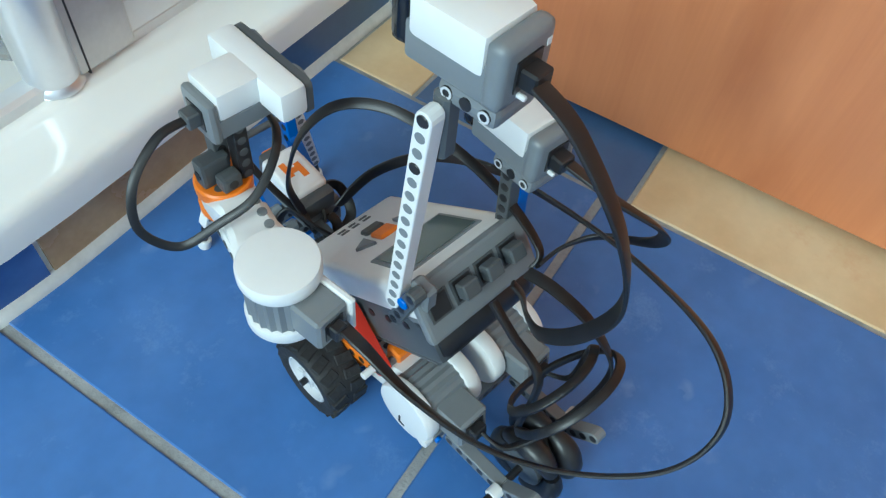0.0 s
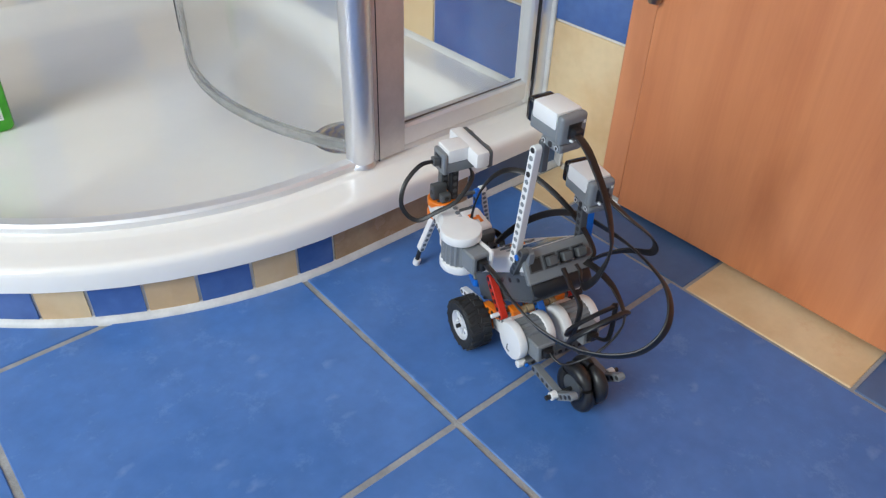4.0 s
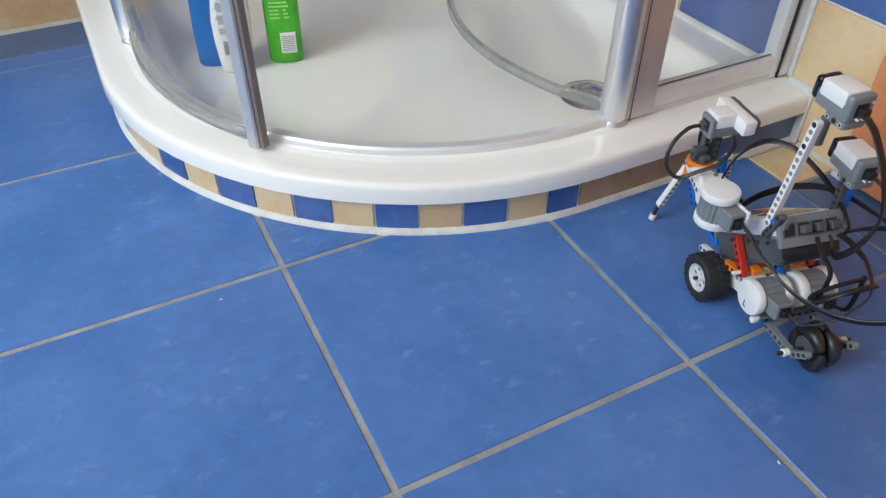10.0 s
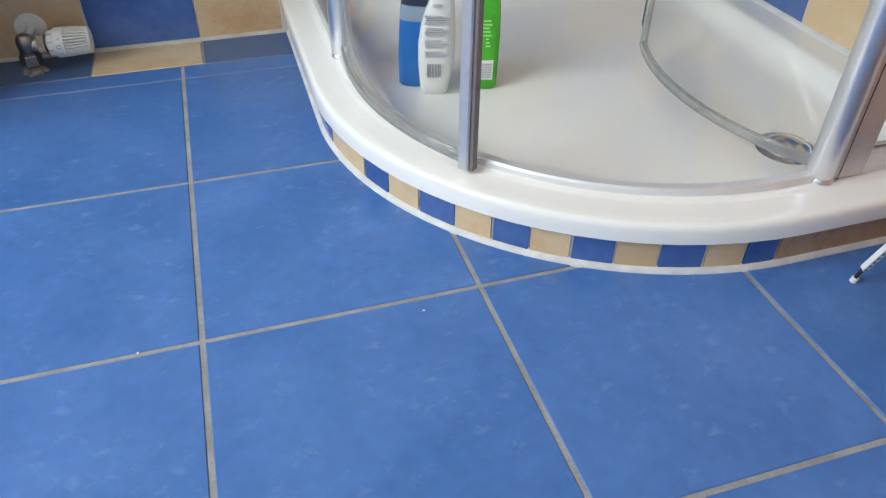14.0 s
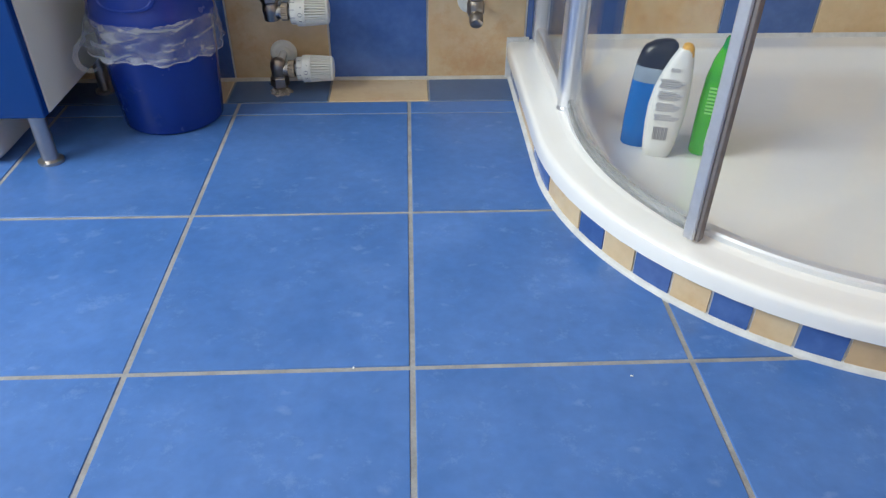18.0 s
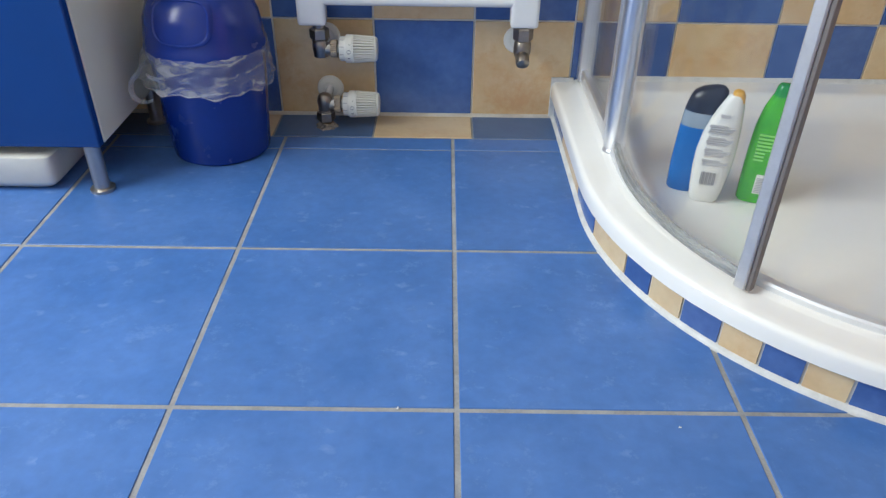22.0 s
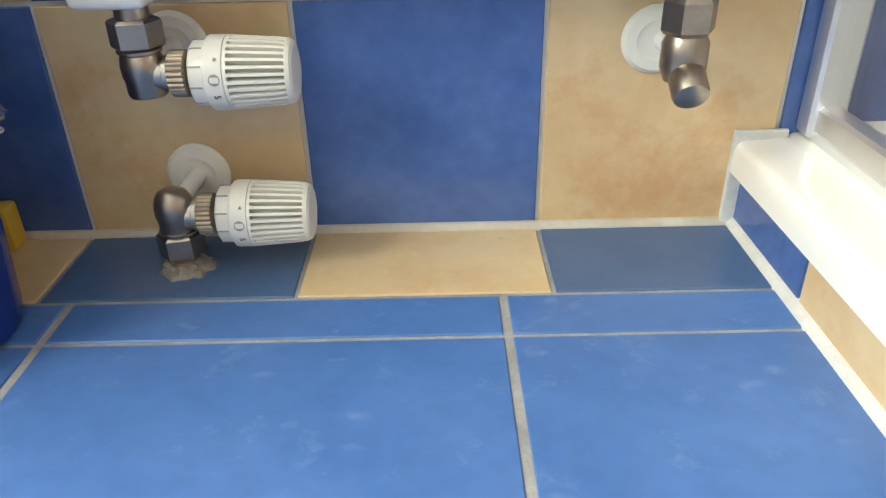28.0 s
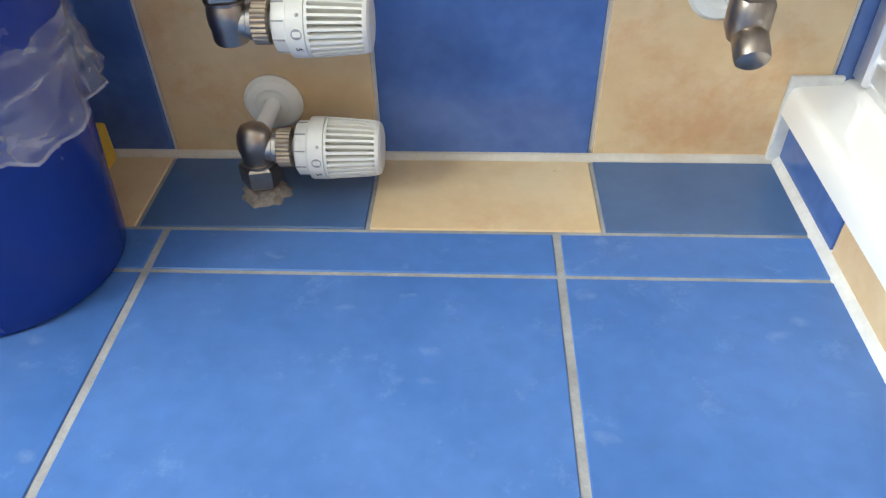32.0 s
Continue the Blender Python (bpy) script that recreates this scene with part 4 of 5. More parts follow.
bottle("shower_gel_bottle", "blue shower gel bottle with a black cap behind the white one", 0.381, 0.139, -20, BOT_BLUE,
       [(0.0, 0.020, 0.015, 0), (0.004, 0.023, 0.017, 0), (0.05, 0.0245, 0.018, 0), (0.085, 0.0250, 0.018, 0.001), (0.115, 0.0262, 0.018, 0.003)], BOT_CAP,
       [(0.140, 0.0268, 0.018, 0.005), (0.160, 0.0270, 0.018, 0.009), (0.170, 0.0255, 0.016, 0.012), (0.178, 0.0190, 0.012, 0.017), (0.183, 0.0080, 0.007, 0.022)], lean=2)
th = bpy.data.objects["shower_gel_bottle"]
bm = loft([oval(cx, 0, w, d, z) for z, w, d, cx in ((0.115, 0.0262, 0.018, 0.003), (0.140, 0.0268, 0.018, 0.005))])
bmesh.ops.transform(bm, matrix=Matrix.Rotation(radians(2), 4, "Y"), verts=bm.verts)
part("clear_neck", bm, BOT_CLEAR, th, smooth=True)
bottle("green_bottle", "bright green shower gel bottle with a white barcode label", 0.490, 0.100, -16, BOT_GREEN,
       [(0.0, 0.024, 0.014, 0), (0.004, 0.027, 0.016, 0), (0.05, 0.0275, 0.0165, 0), (0.09, 0.0275, 0.0165, 0.0), (0.13, 0.026, 0.0155, 0.0), (0.160, 0.0215, 0.0145, 0.001), (0.176, 0.0165, 0.0125, 0.002), (0.180, 0.0150, 0.012, 0.002)],
       BOT_CAP_G, [(0.180, 0.0145, 0.0118, 0.002), (0.193, 0.0135, 0.0112, 0.003), (0.197, 0.011, 0.0095, 0.003), (0.198, 0.004, 0.004, 0.003)], lean=1,
       extras=[("barcode_label", (-0.006, 0.018, 0.018, 0.052), 0.0160, LABEL)] + [("barcode_bar", (-0.004, 0.021 + 0.003 * k, 0.016, 0.0222 + 0.003 * k), 0.0168, PRINT) for k in range(9)]
       + [("printed_line", (-0.018, 0.075 + 0.006 * k, 0.012 - 0.002 * (k % 3), 0.078 + 0.006 * k), 0.0156, BOT_LIME) for k in range(8)])

# ---- crumbs on the floor ----
cr = random.Random(9)
crumb = bmesh.new()
bmesh.ops.create_icosphere(crumb, subdivisions=1, radius=0.0016)
for v in crumb.verts:
    v.co = Vector((v.co.x * 1.5, v.co.y * 0.8, max(v.co.z * 0.5, -0.0006))) * cr.uniform(0.8, 1.25)
CRUMB = bpy.data.meshes.new("paper_crumb")
crumb.to_mesh(CRUMB)
crumb.free()
CRUMB.materials.append(LABEL)
for x, y in ((0.668, -0.808), (0.258, -0.362), (-0.07, -0.337)):
    ob = new("paper_crumb", CRUMB)
    ob.matrix_world = pose(x, y, 0.0011, 0, 0, cr.uniform(0, 360))
    tagged(ob, "tiny white paper crumb lying on the blue tile", "crumb", group="crumbs on the floor")

# ---- the toy robot ----
R_WHITE = mat("white_toy_plastic", (0.80, 0.80, 0.79), 0.3, vary=0.03, scale=20.0)
R_LGREY = mat("light_grey_toy_plastic", (0.20, 0.215, 0.228), 0.35, vary=0.06, scale=25.0)
R_DGREY = mat("dark_grey_toy_plastic", (0.085, 0.092, 0.097), 0.38, vary=0.08, scale=25.0)
R_BLACK = mat("black_toy_plastic", (0.018, 0.018, 0.02), 0.35, vary=0.1, scale=25.0)
R_ORANGE = mat("orange_toy_plastic", (0.85, 0.21, 0.012), 0.35, vary=0.05, scale=25.0)
R_RED = mat("red_toy_plastic", (0.58, 0.028, 0.012), 0.35, vary=0.05, scale=25.0)
R_BLUE = mat("blue_toy_plastic", (0.008, 0.14, 0.60), 0.35, vary=0.05, scale=25.0)
R_TAN = mat("tan_toy_plastic", (0.48, 0.36, 0.21), 0.4, vary=0.05, scale=25.0)
R_TYRE = mat("tyre_rubber", (0.022, 0.022, 0.023), 0.65, vary=0.2, scale=60.0, bump=0.3, bscale=300)
R_CABLE = mat("black_cable", (0.0125, 0.012, 0.013), 0.40, vary=0.1, scale=40.0)
R_LENS = mat("dark_lens", (0.008, 0.008, 0.010), 0.08)
R_SCREEN = mat("grey_lcd", (0.10, 0.13, 0.13), 0.12)
R_METAL = mat("bright_rim_plastic", (0.62, 0.63, 0.65), 0.25, vary=0.05, scale=40.0)

BOT = pose(0.813, -0.614, 0, 0, 0, -13)
bot = new("robot")
bot.matrix_world = BOT
tagged(bot, "small wheeled toy construction robot trailing black cables on the floor", "toy robot")


def rp(name, bm, material, parent=None, label="", smooth=False):
    """A part of the robot, in the robot's own metres: x right, y ahead, z up."""
    bmesh.ops.recalc_face_normals(bm, faces=bm.faces)
    ob = part(name, bm, material, None, label, smooth)
    ob.parent = parent or bot
    return ob


def axis_m(at, axis):
    return Matrix.Translation(at) @ Vector(axis).normalized().to_track_quat("Z", "Y").to_matrix().to_4x4()


def cyl(at, axis, r, l, n=20, c=0.0004, bm=None):
    return lathe([(r - c, -l / 2), (r, -l / 2 + c), (r, l / 2 - c), (r - c, l / 2)], n, axis_m(at, axis), bm)


def beam(name, a, b, side, material, holes=True, hole_m=None, parent=None, t=0.0076, label=""):
    a, b = Vector(a), Vector(b)
    X = (b - a).normalized()
    Y = Vector(side)
    Y = (Y - X * Y.dot(X)).normalized()
    Z = X.cross(Y)
    r, n = 0.0038, 7
    out = []
    for c, s in ((b, 1), (a, -1)):
        for k in range(n):
            th = math.pi * (k / (n - 1)) - math.pi / 2
            out.append((c, s * r * math.cos(th), s * r * math.sin(th)))
    rings = []
    for off, sh in ((-t / 2, 0.90), (-t / 2 + 0.0005, 1.0), (t / 2 - 0.0005, 1.0), (t / 2, 0.90)):
        rings.append([c + X * (u * sh) + Z * (v * sh) + Y * off for c, u, v in out])
    ob = rp(name, loft(rings), material, parent, label)
    if holes:
        m = max(1, round((b - a).length / 0.008))
        for k in range(m + 1):
            h = new("pin_hole", hole_mesh(t, hole_m or R_BLACK))
            h.parent = parent or ob
            h.matrix_basis = axis_m(a + (b - a) * k / m, Y)
    return ob


HOLES = {}


def hole_mesh(t, material):
    """A plug just proud of the beam, coloured as the shade in a pin hole; one mesh for all alike."""
    key = (t, material.name)
    if key not in HOLES:
        bm = lathe([(0.0024, -t / 2 - 0.00012), (0.0024, t / 2 + 0.00012)], 12)
        me = bpy.data.meshes.new("pin_hole")
        bm.to_mesh(me)
        bm.free()
        me.materials.append(material)
        HOLES[key] = me
    return HOLES[key]


def dots(name, places, rad, z0, z1, material, parent):
    """Small round discs coloured as the shade inside holes, one object each on one mesh."""
    bm = lathe([(rad, z0), (rad, z1)], 12)
    me = bpy.data.meshes.new(name)
    bm.to_mesh(me)
    bm.free()
    me.materials.append(material)
    for m in places:
        h = new(name, me)
        h.parent = parent
        h.matrix_basis = m


def cable(pts, twist=None, w=0.0060, h=0.0026):
    return rp("cable", sweep(pts, w * 1.16, h * 0.82, twist, n=12, res=9, flat=0.55), R_CABLE, smooth=True)


def plug(at, ax, parent=None):
    """A clear-grey cable plug in its socket."""
    m = axis_m(at, ax)
    return rp("plug", box(-0.0045, -0.0035, -0.004, 0.0045, 0.0035, 0.006, r=0.0008, m=m), R_BLACK, parent)


# wheels
bm = box(-0.0016, -0.0031, -0.00515, 0.0012, 0.0031, 0.00515, r=0.0005)
TREAD = bpy.data.meshes.new("tread_block")
bm.to_mesh(TREAD)
bm.free()
TREAD.materials.append(R_TYRE)
for sx in (-1, 1):
    c = (0.0565 * sx, 0, 0.0278)
    ax = (sx, 0, 0)
    M = axis_m(c, ax)
    w = new("wheel")
    w.parent = bot
    prof = [(0.0165, -0.0115), (0.0195, -0.0130), (0.0245, -0.0128), (0.0268, -0.0095), (0.0272, -0.004), (0.0273, 0.004), (0.0268, 0.0095), (0.0245, 0.0128), (0.0195, 0.0130), (0.0165, 0.0115)]
    rp("tyre", lathe(prof, 48, M, caps=False), R_TYRE, w, "black tyre with block tread", smooth=True)
    for k in range(18):
        for row, (u0, u1, sh) in enumerate(((-0.0118, -0.0015, 0.0), (0.0015, 0.0118, 0.5))):
            a = 2 * math.pi * (k + sh) / 18
            tb = new("tread_block", TREAD)
            tb.parent = w
            tb.matrix_basis = M @ Matrix.Rotation(a, 4, "Z") @ Matrix.Translation((0.0268, 0, (u0 + u1) / 2)) @ Matrix.Rotation(0.25 * (1 if row else -1), 4, "X")
    rp("rim", lathe([(0.0165, -0.0100), (0.0172, 0.0105), (0.0160, 0.0118), (0.0150, 0.0112), (0.0143, 0.0090), (0.0125, 0.0074), (0.006, 0.0070)], 36, M), R_METAL, w, "bright grey wheel rim", smooth=True)
    dots("rim_hole", [M @ Matrix.Rotation(2 * math.pi * k / 6, 4, "Z") @ Matrix.Translation((0.0095, 0, 0)) for k in range(6)], 0.0018, 0.0066, 0.0080, R_DGREY, w)
    for k in range(6):
        rp("rim_spoke", box(0.0040, -0.0011, 0.0066, 0.0142, 0.0011, 0.0092, r=0.0005, m=M @ Matrix.Rotation(2 * math.pi * (k + 0.5) / 6, 4, "Z")), R_METAL, w)
    rp("hub", lathe([(0.0048, 0.0065), (0.0048, 0.0100), (0.0040, 0.0110)], 18, M), R_METAL, w, smooth=True)
    rp("axle", cyl((0.046 * sx, 0, 0.0278), ax, 0.0022, 0.052, 10), R_BLACK)


def motor(hub, drum, axis, plug_dir, up, letter=False, name="motor", label=""):
    """A geared toy motor: an orange output hub, a white arm and a ribbed drum with white end caps."""
    hub, drum, axis, plug_dir = Vector(hub), Vector(drum), Vector(axis).normalized(), Vector(plug_dir).normalized()
    mo = new(name)
    mo.parent = bot
    if label:
        mo["label"] = label
    d = (drum - hub).normalized()
    n = axis.cross(d)
    F = Matrix((d, n, axis)).transposed().to_4x4()
    F.translation = hub
    L = (drum - hub).length
    for s in (-1, 1):
        rp("output_hub", lathe([(0.010, 0.0025), (0.0138, 0.003), (0.0145, 0.004), (0.0145, 0.0095), (0.0135, 0.0105), (0.004, 0.0105)], 28, axis_m(hub, axis * s)), R_ORANGE, mo, smooth=True)
        dots("hub_hole", [axis_m(hub, axis * s) @ Matrix.Rotation(math.pi / 4 + k * math.pi / 2, 4, "Z") @ Matrix.Translation((0.0085, 0, 0)) for k in range(4)], 0.0024, 0.0095, 0.0107, R_DGREY, mo)
    # arm, tapering from the hub's fork to the gear case
    secs = []
    for u, hy, hz in ((-0.012, 0.006, 0.0024), (-0.006, 0.0125, 0.0026), (0.004, 0.0135, 0.0030), (0.014, 0.0115, 0.0100), (0.020, 0.0105, 0.0112), (L * 0.55, 0.0120, 0.0112), (L * 0.72, 0.0150, 0.0115), (L * 0.84, 0.0150, 0.0112)):
        c = 0.75
        secs.append([F @ Vector((u, a * hy, b * hz)) for a, b in ((-1, -c), (-1, c), (-c, 1), (c, 1), (1, c), (1, -c), (c, -1), (-c, -1))])
    rp("arm", loft(secs), R_WHITE, mo, smooth=True)
    # ear with discs for shaded holes along the arm
    dots("pin_hole", [F @ Matrix.Translation((0.022 + 0.008 * k, 0.0075, 0)) for k in range(3)], 0.0025, -0.0121, 0.0121, R_LGREY, mo)
    for s in (-1, 1):
        rp("side_ear", box(0.018, s * 0.0098 - 0.0036, -0.0040, 0.044, s * 0.0098 + 0.0036, 0.0040, r=0.0012, m=F), R_WHITE, mo)
    dots("pin_hole", [F @ Matrix.Translation((0.0225 + 0.008 * k, 0, 0)) @ Matrix.Rotation(radians(90), 4, "X") for k in range(3)], 0.0024, -0.0138, 0.0138, R_DGREY, mo)
    # drum
    D = axis_m(drum, axis)
    m_ = 44
    rings = []
    for z in (-0.0125, 0.0125):
        rings.append([D @ Vector(((0.0172 if k % 2 else 0.0183) * math.cos(2 * math.pi * k / m_), (0.0172 if k % 2 else 0.0183) * math.sin(2 * math.pi * k / m_), z)) for k in range(m_)])
    rp("ribbed_drum", loft(rings), R_LGREY, mo, "grey ribbed motor drum")
    for s in (-1, 1):
        rp("end_cap", lathe([(0.0178, 0.0118), (0.0192, 0.0124), (0.0196, 0.0135), (0.0196, 0.0195), (0.0188, 0.0208), (0.0165, 0.0212), (0, 0.0214)], 44, axis_m(drum, axis * s)), R_WHITE, mo, "white round motor cap", smooth=True)
    # socket box
    q = axis_m(drum + plug_dir * 0.021, plug_dir)
    up = Vector(up)
    zax = plug_dir
    xax = (axis - zax * axis.dot(zax)).normalized()
    yax = zax.cross(xax)
    Q = Matrix((xax, yax, zax)).transposed().to_4x4()
    Q.translation = drum + plug_dir * 0.012
    rp("socket_box", box(-0.0105, -0.0095, 0.0, 0.0105, 0.0095, 0.021, r=0.0015, m=Q), R_LGREY, mo)
    rp("socket", box(-0.0062, -0.0055, 0.0208, 0.0062, 0.0055, 0.0216, m=Q), R_BLACK, mo)
    if name == "head_motor":
        rp("white_bracket", box(-0.0118, -0.0125, 0.002, 0.0118, -0.0088, 0.0235, r=0.001, m=Q), R_WHITE, mo)
    rp("plug", box(-0.0046, -0.0036, 0.017, 0.0046, 0.0036, 0.0265, r=0.0008, m=Q), R_BLACK, mo)
    if letter:
        ob = letters("L", 0.011, Matrix.Identity(4), INK, mo, "letter_mark")
        ob.matrix_parent_inverse = Matrix.Identity(4)
        ob.data.transform(Matrix.Translation(drum + axis * 0.0216 + Vector((0, 0.001, -0.0095))) @ Matrix.Rotation(radians(-90), 4, "Z") @ Matrix.Rotation(radians(90), 4, "X"))
    return mo


motor((-0.0262, 0.0, 0.0278), (-0.0262, -0.061, 0.0500), (-1, 0, 0), (0, -0.97, 0.15), (0, 0, 1), letter=True, name="drive_motor")
motor((0.0262, 0.0, 0.0278), (0.0262, -0.061, 0.0500), (1, 0, 0), (0, -0.97, 0.15), (0, 0, 1), name="drive_motor")
motor((-0.060, 0.062, 0.137), (-0.073, -0.002, 0.134), (0, 0, 1), (0.12, -1.0, 0), (0, 0, 1), name="head_motor", label="raised motor turning the sensor head")

# control brick, tilted down to the front
BR = Matrix.Translation((0.0, -0.002, 0.111)) @ Matrix.Rotation(radians(-36), 4, "X")
brick = new("control_brick")
brick.parent = bot
brick["label"] = "white and grey control brick with a small grey screen"
rp("top_shell", box(-0.036, -0.055, -0.019, 0.036, 0.057, 0.0, r=0.0045, seg=3, m=BR), R_WHITE, brick, smooth=True)
rp("lower_body", box(-0.0345, -0.0545, -0.046, 0.0345, 0.0555, -0.0185, r=0.003, seg=2, m=BR), R_DGREY, brick, smooth=True)
rp("rear_panel", box(-0.0368, -0.0595, -0.031, 0.0368, -0.0535, 0.0007, r=0.002, seg=2, m=BR), R_LGREY, brick)
rp("front_panel", box(-0.036, 0.0572, -0.030, 0.036, 0.0592, -0.004, r=0.0008, m=BR), R_LGREY, brick)
for y in (-0.0601, 0.0596):
    for k, x in enumerate((-0.026, -0.010, 0.006, 0.022)):
        rp("port", box(x - 0.0055, y - 0.0006, -0.019, x + 0.0055, y + 0.0008, -0.008, m=BR), R_BLACK, brick)
        rp("port_rim", box(x - 0.0068, y - 0.0001, -0.0205, x + 0.0068, y + 0.0004, -0.0068, m=BR), R_DGREY, brick)
        if y < 0 and k > 0:
            rp("plug", box(x - 0.0050, y - 0.0075, -0.0178, x + 0.0050, y - 0.0004, -0.0092, r=0.0008, m=BR), R_DGREY, brick)
for x in (-0.024, 0.0, 0.024):
    rp("battery_rib", box(x - 0.010, -0.050, -0.0485, x + 0.010, 0.052, -0.045, r=0.0012, m=BR), R_DGREY, brick)
rp("battery_cover", lathe([(0.0, -0.033), (0.012, -0.032), (0.0135, -0.028), (0.0135, 0.028), (0.012, 0.032), (0, 0.033)], 24, BR @ Matrix.Translation((0, -0.044, -0.036)) @ Matrix.Rotation(radians(90), 4, "Y")), R_BLACK, brick, smooth=True)
rp("screen_bezel", box(-0.0250, -0.0435, -0.001, 0.0250, -0.0075, 0.0007, r=0.0006, m=BR), R_LGREY, brick)
rp("screen", box(-0.0225, -0.0410, 0.0, 0.0225, -0.0100, 0.0010, m=BR), R_SCREEN, brick, "grey liquid crystal screen")
rp("button_enter", box(-0.0065, 0.0065, -0.001, 0.0065, 0.0185, 0.0022, r=0.001, m=BR), R_ORANGE, brick, "orange square button")
rp("button_back", box(-0.0065, 0.0215, -0.001, 0.0065, 0.0295, 0.0020, r=0.001, m=BR), R_DGREY, brick, "dark grey button")
for s in (-1, 1):
    tri = [(0.0105 * s, 0.0060), (0.0105 * s, 0.0190), (0.0205 * s, 0.0125)]
    bm = loft([[BR @ Vector((x, y, z)) for x, y in tri] for z in (-0.001, 0.0018)])
    rp("button_arrow", bm, R_LGREY, brick)
for x, w in ((-0.011, 0.0055), (-0.003, 0.005), (0.005, 0.0055)):
    rp("name_bar", box(x, 0.0425, 0.0, x + w, 0.0445, 0.0004, m=BR), R_DGREY, brick)
    rp("name_bar", box(x, 0.0468, 0.0, x + w, 0.0488, 0.0004, m=BR), R_DGREY, brick)
for s in (-1, 1):
    dots("pin_hole", [BR @ Matrix.Translation((0, -0.036 + 0.016 * k, -0.026)) @ Matrix.Rotation(radians(90 * s), 4, "Y") for k in range(5)], 0.0024, 0.0335, 0.0349, R_BLACK, brick)

# frame that carries the brick
for s in (-1, 1):
    beam("red_beam", (0.0405 * s, -0.010, 0.089), (0.0405 * s, -0.036, 0.060), (1, 0, 0), R_RED)
    beam("orange_beam", (0.0405 * s, -0.006, 0.050), (0.0405 * s, -0.031, 0.0565), (1, 0, 0), R_ORANGE)
    beam("white_beam", (0.044 * s, 0.034, 0.040), (0.044 * s, 0.006, 0.047), (1, 0, 0), R_WHITE, t=0.0070)
    rp("orange_block", box(0.026 * s - 0.0058, -0.040, 0.052, 0.026 * s + 0.0058, -0.029, 0.065, r=0.0012), R_ORANGE)
    rp("blue_pin", cyl((0.047 * s, -0.034, 0.062), (1, 0, 0), 0.0023, 0.012, 12), R_WHITE)
    beam("blue_link", (0.022 * s, 0.058, 0.040), (0.034 * s, 0.028, 0.052), (0, 0, 1), R_BLUE)
rp("cross_axle", cyl((0, -0.036, 0.0585), (1, 0, 0), 0.0024, 0.084, 12), R_LGREY)
for k in range(5):
    rp("bush", cyl((-0.018 + 0.009 * k if k != 2 else 0.0225, -0.036, 0.0585), (1, 0, 0), 0.0042, 0.0075, 16), R_TAN, smooth=True)
beam("blue_strut", (0, -0.038, 0.064), (0, -0.066, 0.030), (1, 0, 0), R_BLUE)
beam("grey_cross_beam", (-0.036, -0.074, 0.028), (0.036, -0.074, 0.028), (0, 1, 0), R_LGREY)
for s in (-1, 1):
    rp("white_pin", cyl((0.040 * s, -0.074, 0.0285), (1, 0, 0), 0.0038, 0.009, 16), R_WHITE, smooth=True)
    rp("blue_pin", cyl((0.036 * s, -0.0785, 0.028), (0, 1, 0), 0.0022, 0.003, 12), R_BLUE)
    beam("grey_arm", (0.027 * s, -0.083, 0.024), (0.027 * s, -0.123, 0.0245), (1, 0, 0), R_LGREY)
    beam("grey_arm_end", (0.027 * s, -0.123, 0.0245), (0.027 * s, -0.140, 0.041), (1, 0, 0), R_LGREY)
    rp("white_bush", cyl((0.0335 * s, -0.121, 0.026), (1, 0, 0), 0.0042, 0.007, 16), R_WHITE, smooth=True)
    rp("pin_end", cyl((0.0388 * s, -0.121, 0.026), (1, 0, 0), 0.0024, 0.007, 12), R_BLACK)
rp("caster_axle", cyl((0, -0.121, 0.026), (1, 0, 0), 0.0023, 0.070, 12), R_BLACK)
caster = new("caster_wheel")
caster.parent = bot
for s in (-1, 1):
    C0 = Vector((0.0075 * s, -0.121, 0.0265))
    rp("caster_hub", lathe([(0.004, -0.0055), (0.013, -0.005), (0.014, 0), (0.013, 0.005), (0.004, 0.0055)], 24, axis_m(C0, (1, 0, 0))), R_DGREY, caster, smooth=True)
    for k in range(3):
        a0_ = radians(120 * k + (30 if s > 0 else 90))
        secs = []
        for q in range(11):
            u = (q / 10 - 0.5) * radians(112)
            rr_ = 0.0074 * (1 - (2 * q / 10 - 1) ** 2 * 0.42)
            ctr = C0 + Vector((0, math.cos(a0_ + u), math.sin(a0_ + u))) * 0.0188
            rad_ = Vector((0, math.cos(a0_ + u), math.sin(a0_ + u)))
            secs.append([ctr + rad_ * (rr_ * math.cos(2 * math.pi * j / 12)) + Vector((1, 0, 0)) * (rr_ * math.sin(2 * math.pi * j / 12)) for j in range(12)])
        rp("caster_roller", loft(secs), R_BLACK, caster, smooth=True)

# sensor masts
mast_a, mast_b = Vector((-0.0385, -0.043, 0.137)), Vector((-0.0355, -0.052, 0.255))
beam("white_mast", mast_a, mast_b, (1, 0.1, 0), R_WHITE, hole_m=R_LGREY)
rp("mast_foot", box(-0.0345, -0.058, 0.118, -0.0265, -0.046, 0.150, r=0.0015), R_LGREY)
beam("mast_bracket", (-0.0375, -0.044, 0.122), (-0.0375, -0.054, 0.150), (1, 0, 0), R_DGREY)
rp("blue_pin", cyl((-0.0395, -0.0500, 0.143), (1, 0, 0), 0.0031, 0.006, 12), R_BLUE)
for k in (0, 3):
    rp("mast_pin", cyl(mast_b + (mast_a - mast_b) * (k / 15), (1, 0.1, 0), 0.0027, 0.0086, 14), R_BLACK)
beam("blue_mast", (0.040, -0.046, 0.128), (0.040, -0.043, 0.180), (1, 0, 0), R_BLUE)
beam("grey_mast", (0.0322, -0.046, 0.128), (0.0322, -0.043, 0.180), (1, 0, 0), R_DGREY)


